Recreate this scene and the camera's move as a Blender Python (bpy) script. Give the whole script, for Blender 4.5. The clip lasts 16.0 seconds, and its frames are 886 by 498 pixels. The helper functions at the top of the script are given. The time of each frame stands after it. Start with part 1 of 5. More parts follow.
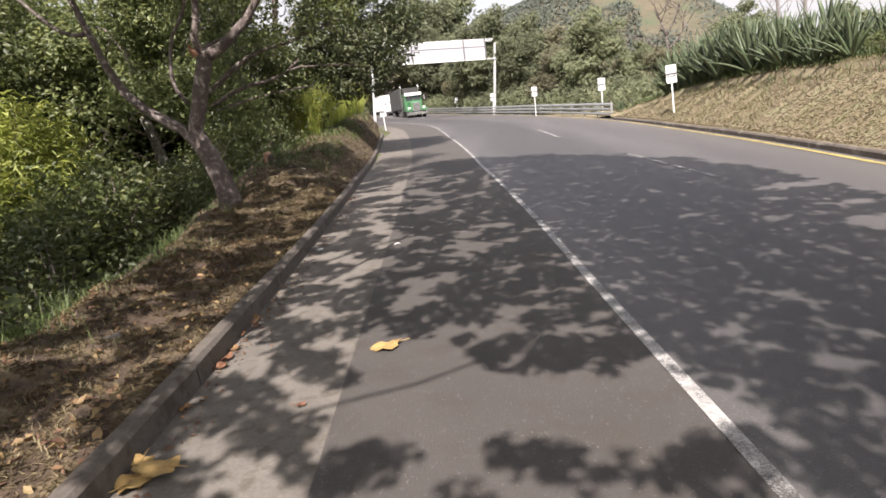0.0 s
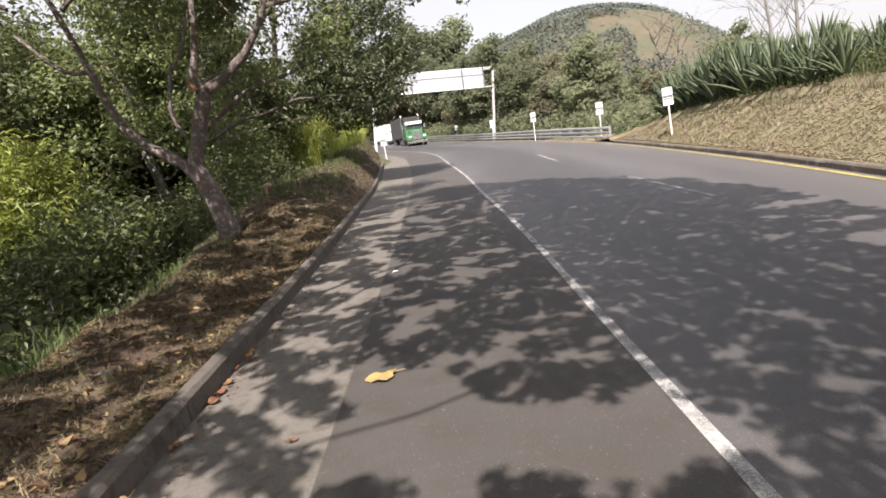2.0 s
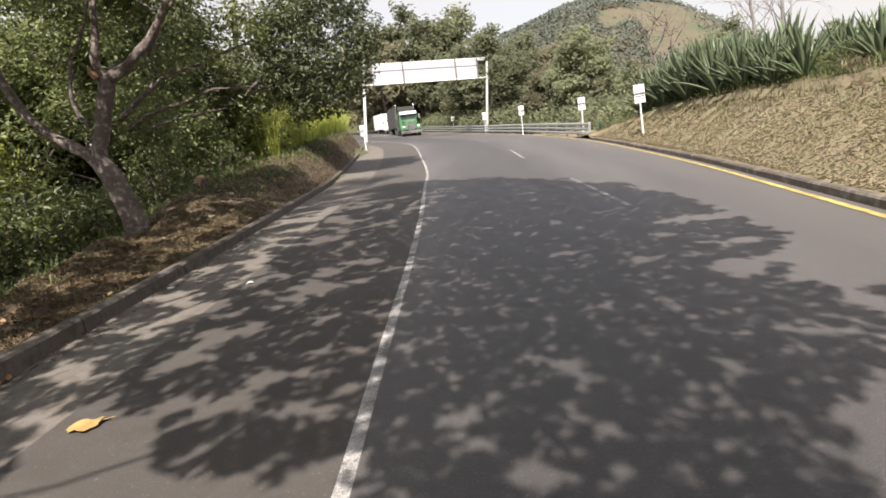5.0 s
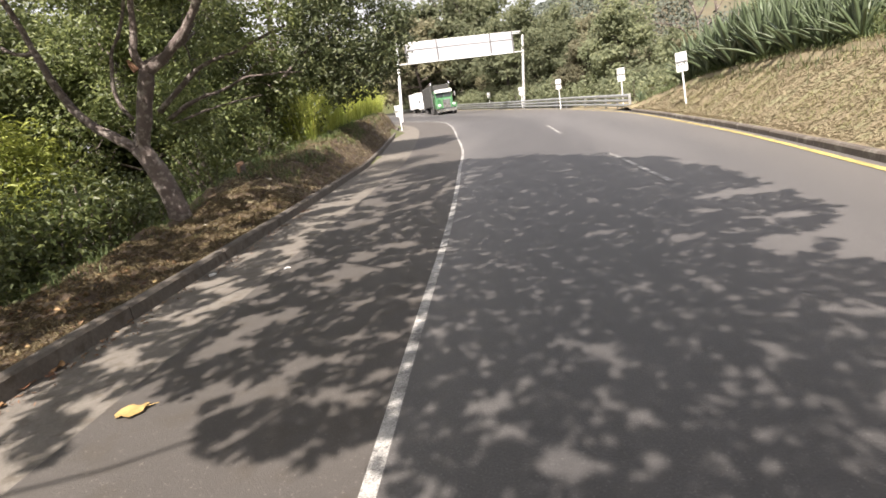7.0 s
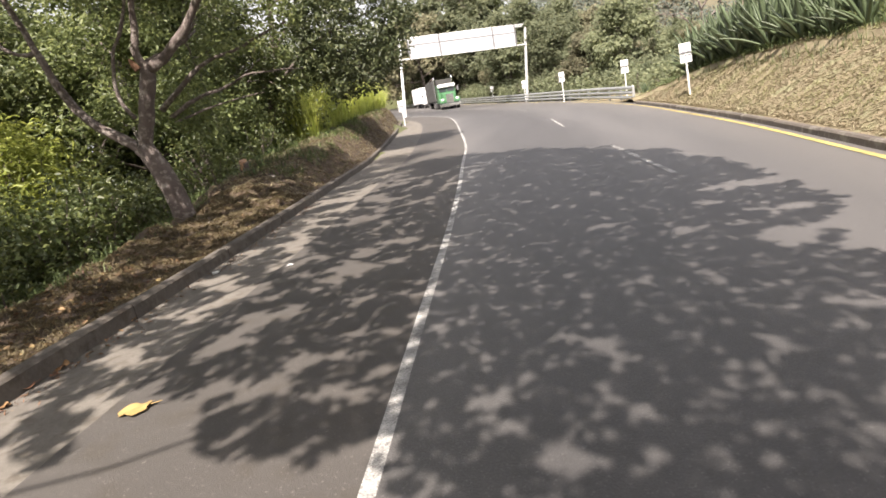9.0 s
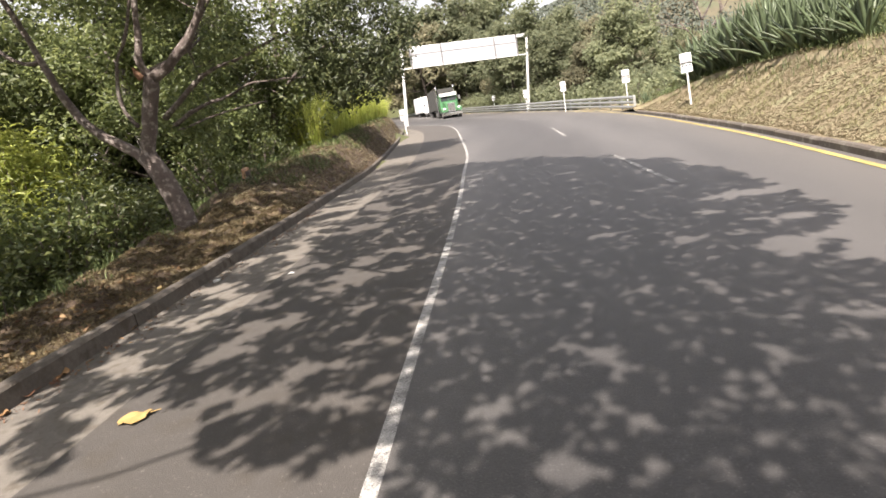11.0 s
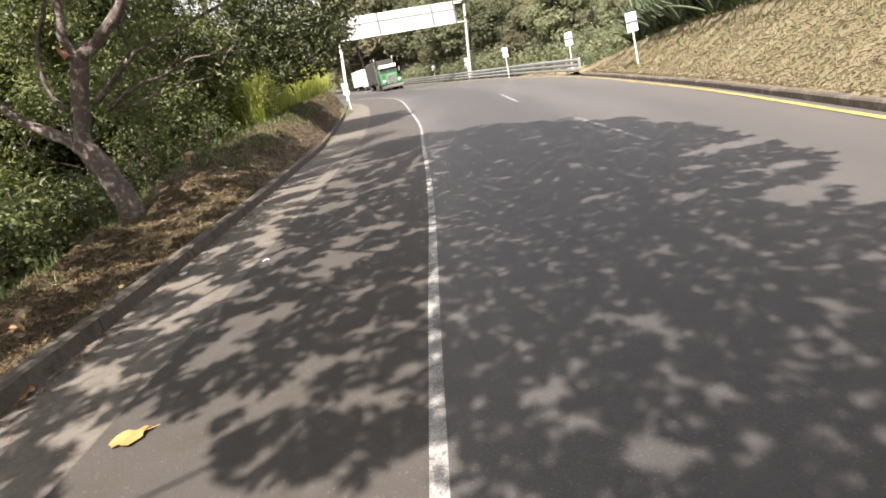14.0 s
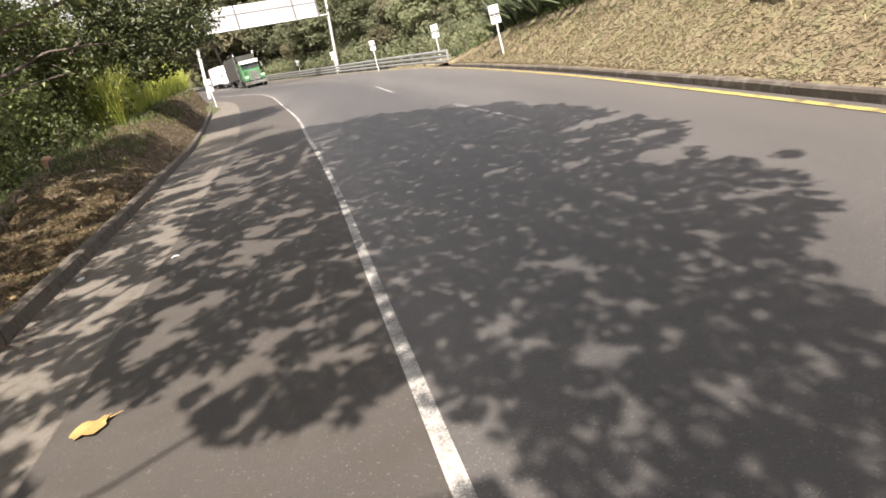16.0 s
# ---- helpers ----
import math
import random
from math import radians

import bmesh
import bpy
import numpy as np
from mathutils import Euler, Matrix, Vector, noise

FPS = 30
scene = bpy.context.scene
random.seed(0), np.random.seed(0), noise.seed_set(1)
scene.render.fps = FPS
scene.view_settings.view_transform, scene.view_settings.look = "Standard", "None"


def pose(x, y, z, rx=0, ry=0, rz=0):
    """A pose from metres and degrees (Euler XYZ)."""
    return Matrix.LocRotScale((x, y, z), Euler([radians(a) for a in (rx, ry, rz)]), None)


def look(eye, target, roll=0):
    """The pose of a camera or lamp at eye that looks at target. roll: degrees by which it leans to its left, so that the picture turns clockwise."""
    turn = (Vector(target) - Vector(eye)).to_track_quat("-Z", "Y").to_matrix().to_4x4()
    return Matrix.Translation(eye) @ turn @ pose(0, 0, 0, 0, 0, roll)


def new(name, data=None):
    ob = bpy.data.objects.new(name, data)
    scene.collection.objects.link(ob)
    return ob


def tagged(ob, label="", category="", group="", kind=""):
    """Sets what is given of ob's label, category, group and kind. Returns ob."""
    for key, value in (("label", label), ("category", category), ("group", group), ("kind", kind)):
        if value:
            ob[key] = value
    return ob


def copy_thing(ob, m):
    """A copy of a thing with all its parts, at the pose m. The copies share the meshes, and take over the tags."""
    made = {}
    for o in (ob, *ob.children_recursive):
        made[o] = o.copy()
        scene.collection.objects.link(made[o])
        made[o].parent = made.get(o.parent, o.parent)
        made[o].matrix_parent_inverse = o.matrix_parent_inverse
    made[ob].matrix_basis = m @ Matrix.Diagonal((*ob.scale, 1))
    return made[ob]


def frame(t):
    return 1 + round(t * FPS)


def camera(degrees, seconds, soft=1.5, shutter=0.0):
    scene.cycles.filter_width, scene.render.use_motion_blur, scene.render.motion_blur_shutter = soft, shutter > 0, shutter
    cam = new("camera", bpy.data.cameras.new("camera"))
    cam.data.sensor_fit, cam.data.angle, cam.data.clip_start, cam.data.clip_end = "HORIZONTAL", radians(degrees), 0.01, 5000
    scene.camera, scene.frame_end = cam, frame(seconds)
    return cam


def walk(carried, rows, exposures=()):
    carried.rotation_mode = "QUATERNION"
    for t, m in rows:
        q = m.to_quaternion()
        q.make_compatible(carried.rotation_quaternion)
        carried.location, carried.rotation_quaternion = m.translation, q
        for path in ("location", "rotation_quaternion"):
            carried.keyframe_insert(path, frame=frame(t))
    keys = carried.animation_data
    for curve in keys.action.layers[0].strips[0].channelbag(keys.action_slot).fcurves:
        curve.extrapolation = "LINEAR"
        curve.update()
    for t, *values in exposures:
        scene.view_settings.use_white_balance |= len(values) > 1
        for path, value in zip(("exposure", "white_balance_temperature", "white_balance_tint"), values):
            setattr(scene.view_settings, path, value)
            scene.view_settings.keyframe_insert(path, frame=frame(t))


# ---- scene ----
cam = camera(75.7, 16.0, soft=1.7)
PATH = [
    (0, (0.856, -1.021, 1.679), (0.541, 0.898, 1.210), -7.0),
    (0.5, (0.866, -0.959, 1.679), (0.519, 0.967, 1.266), -7.7),
    (1, (0.871, -0.921, 1.679), (0.526, 1.012, 1.299), -7.9),
    (1.5, (0.893, -0.922, 1.673), (0.553, 1.017, 1.320), -8.3),
    (2, (0.924, -0.953, 1.659), (0.604, 0.985, 1.282), -8.4),
    (2.5, (0.957, -0.981, 1.696), (0.719, 0.974, 1.348), -10.9),
    (3, (1.212, -0.888, 1.629), (1.025, 1.094, 1.436), -12.1),
    (3.5, (1.469, -0.656, 1.638), (1.354, 1.336, 1.496), -10.4),
    (4, (1.970, -0.411, 1.640), (1.815, 1.568, 1.398), -10.4),
    (4.5, (2.259, -0.176, 1.650), (2.131, 1.791, 1.315), -7.5),
    (5, (2.653, -0.034, 1.574), (2.306, 1.893, 1.166), -7.0),
    (5.2, (2.678, -0.004, 1.566), (2.289, 1.910, 1.013), -7.6),
    (7.5, (2.744, 0.030, 1.605), (2.237, 1.912, 1.156), -9.6),
    (8, (2.766, 0.043, 1.592), (2.246, 1.917, 1.125), -9.9),
    (8.5, (2.750, 0.048, 1.595), (2.244, 1.917, 1.095), -10.2),
    (9, (2.748, 0.043, 1.596), (2.241, 1.918, 1.120), -10.0),
    (11.5, (2.758, 0.038, 1.603), (2.247, 1.921, 1.162), -9.8),
    (12, (2.747, 0.033, 1.607), (2.231, 1.916, 1.174), -9.7),
    (12.5, (2.700, 0.051, 1.593), (2.212, 1.941, 1.160), -10.3),
    (13, (2.511, 0.076, 1.597), (2.072, 1.968, 1.120), -12.2),
    (13.5, (2.365, 0.181, 1.584), (1.933, 2.081, 1.132), -12.5),
    (14, (2.225, 0.286, 1.606), (1.882, 2.173, 1.037), -12.6),
    (14.5, (2.035, 0.254, 1.610), (1.878, 2.147, 0.985), -15.4),
    (15, (1.955, 0.172, 1.627), (1.856, 2.071, 1.008), -13.8),
    (15.5, (1.900, 0.057, 1.608), (1.832, 1.944, 0.948), -13.1),
    (16, (1.810, -0.119, 1.618), (1.875, 1.762, 0.940), -13.7),
]
EXPOSURES = [(0.0, 1.66, 6450, 18), (1.0, 1.63, 6450, 18), (2.0, 1.65, 6450, 17), (2.8, 1.68, 6500, 17), (3.5, 1.55, 6550, 18), (4.2, 1.50, 6550, 17), (5.0, 1.57, 6600, 15), (7.5, 1.96, 6700, 15), (9.0, 1.99, 6700, 15), (13.0, 1.99, 6700, 15), (16.0, 1.86, 6850, 15)]
walk(cam, [(t, look(eye, target, roll)) for t, eye, target, roll in PATH], EXPOSURES)

# ---- light ----
SUN_AZ, SUN_EL = 181.0, 50.0          # degrees clockwise from +y, and above the horizon
world = bpy.data.worlds.new("sky")
scene.world = world
world.use_nodes = True
wn = world.node_tree
sky = wn.nodes.new("ShaderNodeTexSky")
sky.sky_type, sky.sun_disc = "NISHITA", False
sky.sun_elevation, sky.sun_rotation = radians(SUN_EL), radians(SUN_AZ)
sky.air_density, sky.dust_density, sky.ozone_density = 1.3, 3.5, 1.0
# thin white cloud over the whole sky
cloud_map = wn.nodes.new("ShaderNodeTexCoord")
cloud = wn.nodes.new("ShaderNodeTexNoise")
cloud.inputs["Scale"].default_value, cloud.inputs["Detail"].default_value = 2.2, 6.0
cloud_ramp = wn.nodes.new("ShaderNodeMapRange")
cloud_ramp.inputs["From Min"].default_value, cloud_ramp.inputs["From Max"].default_value = 0.3, 0.7
cloud_ramp.inputs["To Min"].default_value, cloud_ramp.inputs["To Max"].default_value = 0.75, 1.0
# haze thins from the horizon to the zenith
haze_split = wn.nodes.new("ShaderNodeSeparateXYZ")
haze = wn.nodes.new("ShaderNodeMapRange")
haze.interpolation_type = "SMOOTHSTEP"
haze.inputs["From Min"].default_value, haze.inputs["From Max"].default_value = 0.3, 0.8
haze.inputs["To Min"].default_value, haze.inputs["To Max"].default_value = 1.0, 0.75
thin = wn.nodes.new("ShaderNodeMath")
thin.operation = "MULTIPLY"
cloud_mix = wn.nodes.new("ShaderNodeMix")
cloud_mix.data_type = "RGBA"
cloud_mix.inputs["B"].default_value = (3.0, 2.97, 2.95, 1)
wn.links.new(cloud_map.outputs["Generated"], cloud.inputs["Vector"])
wn.links.new(cloud.outputs["Fac"], cloud_ramp.inputs["Value"])
wn.links.new(cloud_map.outputs["Generated"], haze_split.inputs["Vector"])
wn.links.new(haze_split.outputs["Z"], haze.inputs["Value"])
wn.links.new(cloud_ramp.outputs["Result"], thin.inputs[0])
wn.links.new(haze.outputs["Result"], thin.inputs[1])
wn.links.new(thin.outputs["Value"], cloud_mix.inputs["Factor"])
wn.links.new(sky.outputs["Color"], cloud_mix.inputs["A"])
wn.links.new(cloud_mix.outputs["Result"], wn.nodes["Background"].inputs["Color"])
wn.nodes["Background"].inputs["Strength"].default_value = 0.1
sun_data = bpy.data.lights.new("sun", "SUN")
sun_data.energy, sun_data.angle, sun_data.color = 3.8, radians(0.45), (1.0, 0.94, 0.85)
sun = new("sun", sun_data)
a, e = radians(SUN_AZ), radians(SUN_EL)
sun.matrix_world = look((40 * math.sin(a), 40 * math.cos(a), 60), (40 * math.sin(a) - math.sin(a) * math.cos(e), 40 * math.cos(a) - math.cos(a) * math.cos(e), 60 - math.sin(e)))

# ---- materials ----
def node_mat(name):
    m = bpy.data.materials.new(name)
    m.use_nodes = True
    t = m.node_tree
    return m, t, t.nodes["Principled BSDF"]


def noise_node(t, scale, detail=4.0, rough=0.55, coord="Object", stretch=None):
    c = t.nodes.new("ShaderNodeTexCoord")
    n = t.nodes.new("ShaderNodeTexNoise")
    n.inputs["Scale"].default_value, n.inputs["Detail"].default_value, n.inputs["Roughness"].default_value = scale, detail, rough
    src = c.outputs[coord]
    if stretch:
        mp = t.nodes.new("ShaderNodeMapping")
        mp.inputs["Scale"].default_value = stretch
        t.links.new(src, mp.inputs["Vector"])
        src = mp.outputs["Vector"]
    t.links.new(src, n.inputs["Vector"])
    return n


def ramp_node(t, fac, stops):
    r = t.nodes.new("ShaderNodeValToRGB")
    els = r.color_ramp.elements
    while len(els) < len(stops):
        els.new(0.5)
    for el, (p, c) in zip(els, stops):
        el.position = p
        el.color = (*c, 1)
    t.links.new(fac, r.inputs["Fac"])
    return r


def mix_node(t, a, b, fac, mode="MIX"):
    m = t.nodes.new("ShaderNodeMix")
    m.data_type, m.blend_type = "RGBA", mode
    for sock, v in (("A", a), ("B", b)):
        if isinstance(v, tuple):
            m.inputs[sock].default_value = (*v, 1)
        else:
            t.links.new(v, m.inputs[sock])
    if isinstance(fac, float):
        m.inputs["Factor"].default_value = fac
    else:
        t.links.new(fac, m.inputs["Factor"])
    return m.outputs["Result"]


def bump_node(t, b, height, strength, dist=0.01):
    n = t.nodes.new("ShaderNodeBump")
    n.inputs["Strength"].default_value, n.inputs["Distance"].default_value = strength, dist
    t.links.new(height, n.inputs["Height"])
    t.links.new(n.outputs["Normal"], b.inputs["Normal"])


def surface(name, dark, light, big=0.6, fine=30.0, rough=0.85, bump=0.3, dist=0.01, tint=None, metal=0.0, speck=None, stretch=None):
    """A mottled surface: large stains and fine grain, with relief; speck: (scale, threshold, colour)."""
    m, t, b = node_mat(name)
    mid = tuple((p + q) / 2 for p, q in zip(dark, light))
    n1, n2 = noise_node(t, big, 5, stretch=stretch), noise_node(t, fine, 6, 0.65)
    c1 = ramp_node(t, n1.outputs["Fac"], ((0.3, dark), (0.5, mid), (0.7, light)))
    c2 = ramp_node(t, n2.outputs["Fac"], ((0.3, tuple(v * 0.62 for v in mid)), (0.7, tuple(min(1, v * 1.35) for v in mid))))
    col = mix_node(t, c1.outputs["Color"], c2.outputs["Color"], 0.5)
    if tint:
        n3 = noise_node(t, big * 3.1, 3)
        f = ramp_node(t, n3.outputs["Fac"], ((0.52, (0, 0, 0)), (0.66, (1, 1, 1))))
        col = mix_node(t, col, tint, f.outputs["Color"])
    if speck:
        v = t.nodes.new("ShaderNodeTexVoronoi")
        v.inputs["Scale"].default_value = speck[0]
        t.links.new(t.nodes["Texture Coordinate"].outputs["Object"], v.inputs["Vector"])
        sc = t.nodes.new("ShaderNodeSeparateColor")
        t.links.new(v.outputs["Color"], sc.inputs["Color"])
        f = ramp_node(t, sc.outputs["Red"], ((speck[1], (0, 0, 0)), (min(1, speck[1] + 0.06), (1, 1, 1))))
        col = mix_node(t, col, speck[2], f.outputs["Color"])
    t.links.new(col, b.inputs["Base Color"])
    b.inputs["Roughness"].default_value, b.inputs["Metallic"].default_value = rough, metal
    if bump:
        bump_node(t, b, n2.outputs["Fac"], bump, dist)
    return m


def leaf_mat(name, c1, c2, c3, rough=0.5, trans=0.35):
    """Leaves: every one of its own tone, and light passing through."""
    m, t, b = node_mat(name)
    g = t.nodes.new("ShaderNodeNewGeometry")
    r = ramp_node(t, g.outputs["Random Per Island"], ((0.0, c1), (0.55, c2), (1.0, c3)))
    o = t.nodes.new("ShaderNodeObjectInfo")
    hs = t.nodes.new("ShaderNodeHueSaturation")
    mr = t.nodes.new("ShaderNodeMapRange")
    mr.inputs["To Min"].default_value, mr.inputs["To Max"].default_value = 0.75, 1.25
    t.links.new(o.outputs["Random"], mr.inputs["Value"])
    t.links.new(mr.outputs["Result"], hs.inputs["Value"])
    t.links.new(r.outputs["Color"], hs.inputs["Color"])
    t.links.new(hs.outputs["Color"], b.inputs["Base Color"])
    b.inputs["Roughness"].default_value = rough
    tr = t.nodes.new("ShaderNodeBsdfTranslucent")
    br = t.nodes.new("ShaderNodeHueSaturation")
    br.inputs["Value"].default_value, br.inputs["Hue"].default_value = 1.5, 0.485
    t.links.new(hs.outputs["Color"], br.inputs["Color"])
    t.links.new(br.outputs["Color"], tr.inputs["Color"])
    mx = t.nodes.new("ShaderNodeMixShader")
    mx.inputs["Fac"].default_value = trans
    t.links.new(b.outputs["BSDF"], mx.inputs[1])
    t.links.new(tr.outputs["BSDF"], mx.inputs[2])
    t.links.new(mx.outputs["Shader"], t.nodes["Material Output"].inputs["Surface"])
    return m


def paint_line(name, colour, worn):
    """Road paint, chipped through to the asphalt and dirty."""
    m, t, b = node_mat(name)
    n1, n2, n3 = noise_node(t, 90, 6, 0.7), noise_node(t, 3.0, 4), noise_node(t, 14, 4)
    add = t.nodes.new("ShaderNodeMath")
    add.operation = "ADD"
    t.links.new(n1.outputs["Fac"], add.inputs[0])
    t.links.new(n2.outputs["Fac"], add.inputs[1])
    f = ramp_node(t, add.outputs["Value"], ((worn / 2, (0, 0, 0)), (worn / 2 + 0.16, (1, 1, 1))))
    half = t.nodes.new("ShaderNodeMath")
    half.operation = "MULTIPLY"
    half.inputs[1].default_value = 0.5
    t.links.new(add.outputs["Value"], half.inputs[0])
    t.links.new(half.outputs["Value"], f.inputs["Fac"])
    dirty = ramp_node(t, n3.outputs["Fac"], ((0.3, tuple(v * 0.6 for v in colour)), (0.65, colour)))
    t.links.new(mix_node(t, (0.05, 0.047, 0.045), dirty.outputs["Color"], f.outputs["Color"]), b.inputs["Base Color"])
    b.inputs["Roughness"].default_value = 0.7
    bump_node(t, b, n1.outputs["Fac"], 0.25, 0.004)
    return m


def asphalt():
    """Worn asphalt: paler with dust at the sides, darkened by traffic along the middle of the first lane."""
    m = surface("asphalt", (0.06, 0.057, 0.0565), (0.1, 0.094, 0.09), 0.9, 75, 0.58, 0.9, 0.007, speck=(130, 0.93, (0.15, 0.142, 0.135)), stretch=(1.0, 0.12, 1.0))
    t, b = m.node_tree, m.node_tree.nodes["Principled BSDF"]
    col = b.inputs["Base Color"].links[0].from_socket
    uv = t.nodes.new("ShaderNodeTexCoord")
    sep = t.nodes.new("ShaderNodeSeparateXYZ")
    wob = noise_node(t, 0.5, 3, stretch=(1.0, 0.15, 1.0))
    add = t.nodes.new("ShaderNodeMath")
    add.operation, add.inputs[1].default_value = "MULTIPLY_ADD", 0.22
    t.links.new(uv.outputs["UV"], sep.inputs["Vector"])
    t.links.new(wob.outputs["Fac"], add.inputs[0])
    t.links.new(sep.outputs["X"], add.inputs[2])
    worn = ramp_node(t, add.outputs["Value"], ((0.12, (0.92, 0.92, 0.92)), (0.28, (0.63, 0.63, 0.64)), (0.5, (0.58, 0.58, 0.59)), (0.72, (1.0, 1.0, 1.0)), (0.86, (0.9, 0.9, 0.9)), (1.0, (1.1, 1.08, 1.04))))
    t.links.new(mix_node(t, col, worn.outputs["Color"], 1.0, "MULTIPLY"), b.inputs["Base Color"])
    return m


M_ASPHALT = asphalt()
M_SHOULDER = surface("shoulder_asphalt", (0.044, 0.0395, 0.0358), (0.072, 0.0642, 0.0575), 0.9, 80, 0.76, 0.9, 0.006, speck=(120, 0.968, (0.125, 0.112, 0.1)), tint=(0.052, 0.045, 0.038))
M_GUTTER = surface("gutter_concrete", (0.082, 0.073, 0.062), (0.158, 0.143, 0.124), 2.6, 45, 0.9, 0.7, 0.007, tint=(0.088, 0.075, 0.06))
M_KERB = surface("kerb_concrete", (0.05, 0.042, 0.035), (0.14, 0.122, 0.103), 2.2, 28, 0.92, 0.7, 0.012, tint=(0.06, 0.047, 0.036))
M_KERB_R = surface("kerb_dirty_concrete", (0.055, 0.045, 0.037), (0.11, 0.093, 0.077), 1.3, 25, 0.93, 0.5, 0.01, tint=(0.15, 0.135, 0.115))
M_WHITE_LINE = paint_line("white_road_paint", (0.42, 0.41, 0.39), 0.78)
M_FADED_LINE = paint_line("faded_road_paint", (0.36, 0.35, 0.335), 0.82)
M_YELLOW_LINE = paint_line("yellow_road_paint", (0.46, 0.37, 0.11), 0.72)
M_DIRT = surface("brown_dirt", (0.034, 0.023, 0.0155), (0.09, 0.06, 0.038), 1.1, 14, 0.95, 0.9, 0.05, tint=(0.13, 0.098, 0.055))
M_SLOPE = surface("dry_grass_ground", (0.145, 0.11, 0.068), (0.255, 0.215, 0.132), 0.7, 34, 0.95, 0.8, 0.016, tint=(0.19, 0.185, 0.1))
M_GROUND = surface("undergrowth_ground", (0.035, 0.045, 0.015), (0.1, 0.1, 0.035), 0.25, 6, 0.95, 0.8, 0.1, tint=(0.08, 0.1, 0.03))
M_BARK = surface("grey_brown_bark", (0.06, 0.046, 0.041), (0.15, 0.12, 0.108), 3.0, 22, 0.9, 1.0, 0.035, tint=(0.24, 0.212, 0.19))
M_BARK_PALE = surface("pale_bark", (0.09, 0.083, 0.08), (0.25, 0.235, 0.222), 2.2, 25, 0.9, 0.6, 0.02)
M_WHITE = surface("white_sign_paint", (0.6, 0.61, 0.61), (0.7, 0.71, 0.71), 2.0, 20, 0.45, 0.02)
M_STEEL = surface("galvanised_steel", (0.36, 0.37, 0.37), (0.52, 0.53, 0.53), 1.5, 25, 0.42, 0.05, metal=0.75)
M_DARK = surface("dark_grey_paint", (0.04, 0.04, 0.042), (0.07, 0.07, 0.072), 3, 30, 0.6, 0.05)
M_BLACKTEXT = surface("grey_lettering", (0.1, 0.1, 0.11), (0.14, 0.14, 0.15), 3, 30, 0.6, 0)
M_LEAF = leaf_mat("dark_tree_leaves", (0.06, 0.079, 0.03), (0.1, 0.126, 0.046), (0.178, 0.203, 0.078), trans=0.46)
M_LEAF_DARK = leaf_mat("dense_dark_leaves", (0.055, 0.072, 0.035), (0.092, 0.115, 0.052), (0.17, 0.19, 0.085), 0.42, 0.34)
M_LEAF_SHRUB = leaf_mat("shrub_leaves", (0.036, 0.05, 0.015), (0.06, 0.08, 0.024), (0.12, 0.135, 0.044))
M_LEAF_LIME = leaf_mat("lime_grass_leaves", (0.16, 0.2, 0.042), (0.27, 0.32, 0.075), (0.4, 0.42, 0.125), trans=0.45)
M_BAMBOO = leaf_mat("bamboo_leaves", (0.15, 0.185, 0.036), (0.25, 0.295, 0.062), (0.38, 0.42, 0.105))
# haze over the woods is put into these leaf colours: paler, with less contrast
M_HAZY_WOOD = leaf_mat("hazy_wood_leaves", (0.13, 0.152, 0.09), (0.175, 0.197, 0.116), (0.225, 0.24, 0.142), 0.8, 0.55)
M_HAZY_OLIVE_WOOD = leaf_mat("hazy_olive_wood_leaves", (0.145, 0.148, 0.094), (0.195, 0.19, 0.118), (0.25, 0.23, 0.148), 0.8, 0.55)
M_AGAVE = leaf_mat("blue_green_sword_leaves", (0.056, 0.083, 0.046), (0.092, 0.125, 0.068), (0.2, 0.22, 0.125), 0.45, 0.18)
M_STRAW = leaf_mat("dry_straw", (0.18, 0.145, 0.092), (0.28, 0.24, 0.152), (0.37, 0.34, 0.225), 0.8, 0.2)
M_STALK = leaf_mat("brown_dry_stalks", (0.07, 0.05, 0.028), (0.125, 0.097, 0.05), (0.23, 0.195, 0.105), 0.8, 0.1)
M_GRASS = leaf_mat("green_grass_blades", (0.042, 0.068, 0.02), (0.072, 0.108, 0.03), (0.14, 0.17, 0.058), 0.6, 0.3)
M_PALE_GRASS = leaf_mat("pale_green_dry_grass", (0.12, 0.13, 0.052), (0.19, 0.2, 0.082), (0.28, 0.28, 0.13), 0.7, 0.25)
M_FALLEN = leaf_mat("fallen_brown_leaves", (0.075, 0.036, 0.022), (0.13, 0.07, 0.038), (0.24, 0.15, 0.07), 0.7, 0.15)
M_DRY_LEAF = leaf_mat("yellow_tan_dry_leaves", (0.14, 0.08, 0.035), (0.24, 0.16, 0.07), (0.36, 0.27, 0.12), 0.7, 0.15)
M_YELLOW_LEAF = surface("yellow_dead_leaf", (0.25, 0.155, 0.05), (0.39, 0.27, 0.105), 9, 60, 0.7, 0.5, 0.004)
M_HILL = surface("far_hill_cover", (0.068, 0.07, 0.042), (0.105, 0.084, 0.054), 0.02, 0.12, 0.95, 0, tint=(0.066, 0.078, 0.043))
# the bluish, lifted tone paints distance haze into the forest colour
M_HAZY_HILL_LEAF = leaf_mat("hazy_far_forest_leaves", (0.066, 0.08, 0.066), (0.086, 0.1, 0.08), (0.106, 0.118, 0.09), 0.95, 0.15)

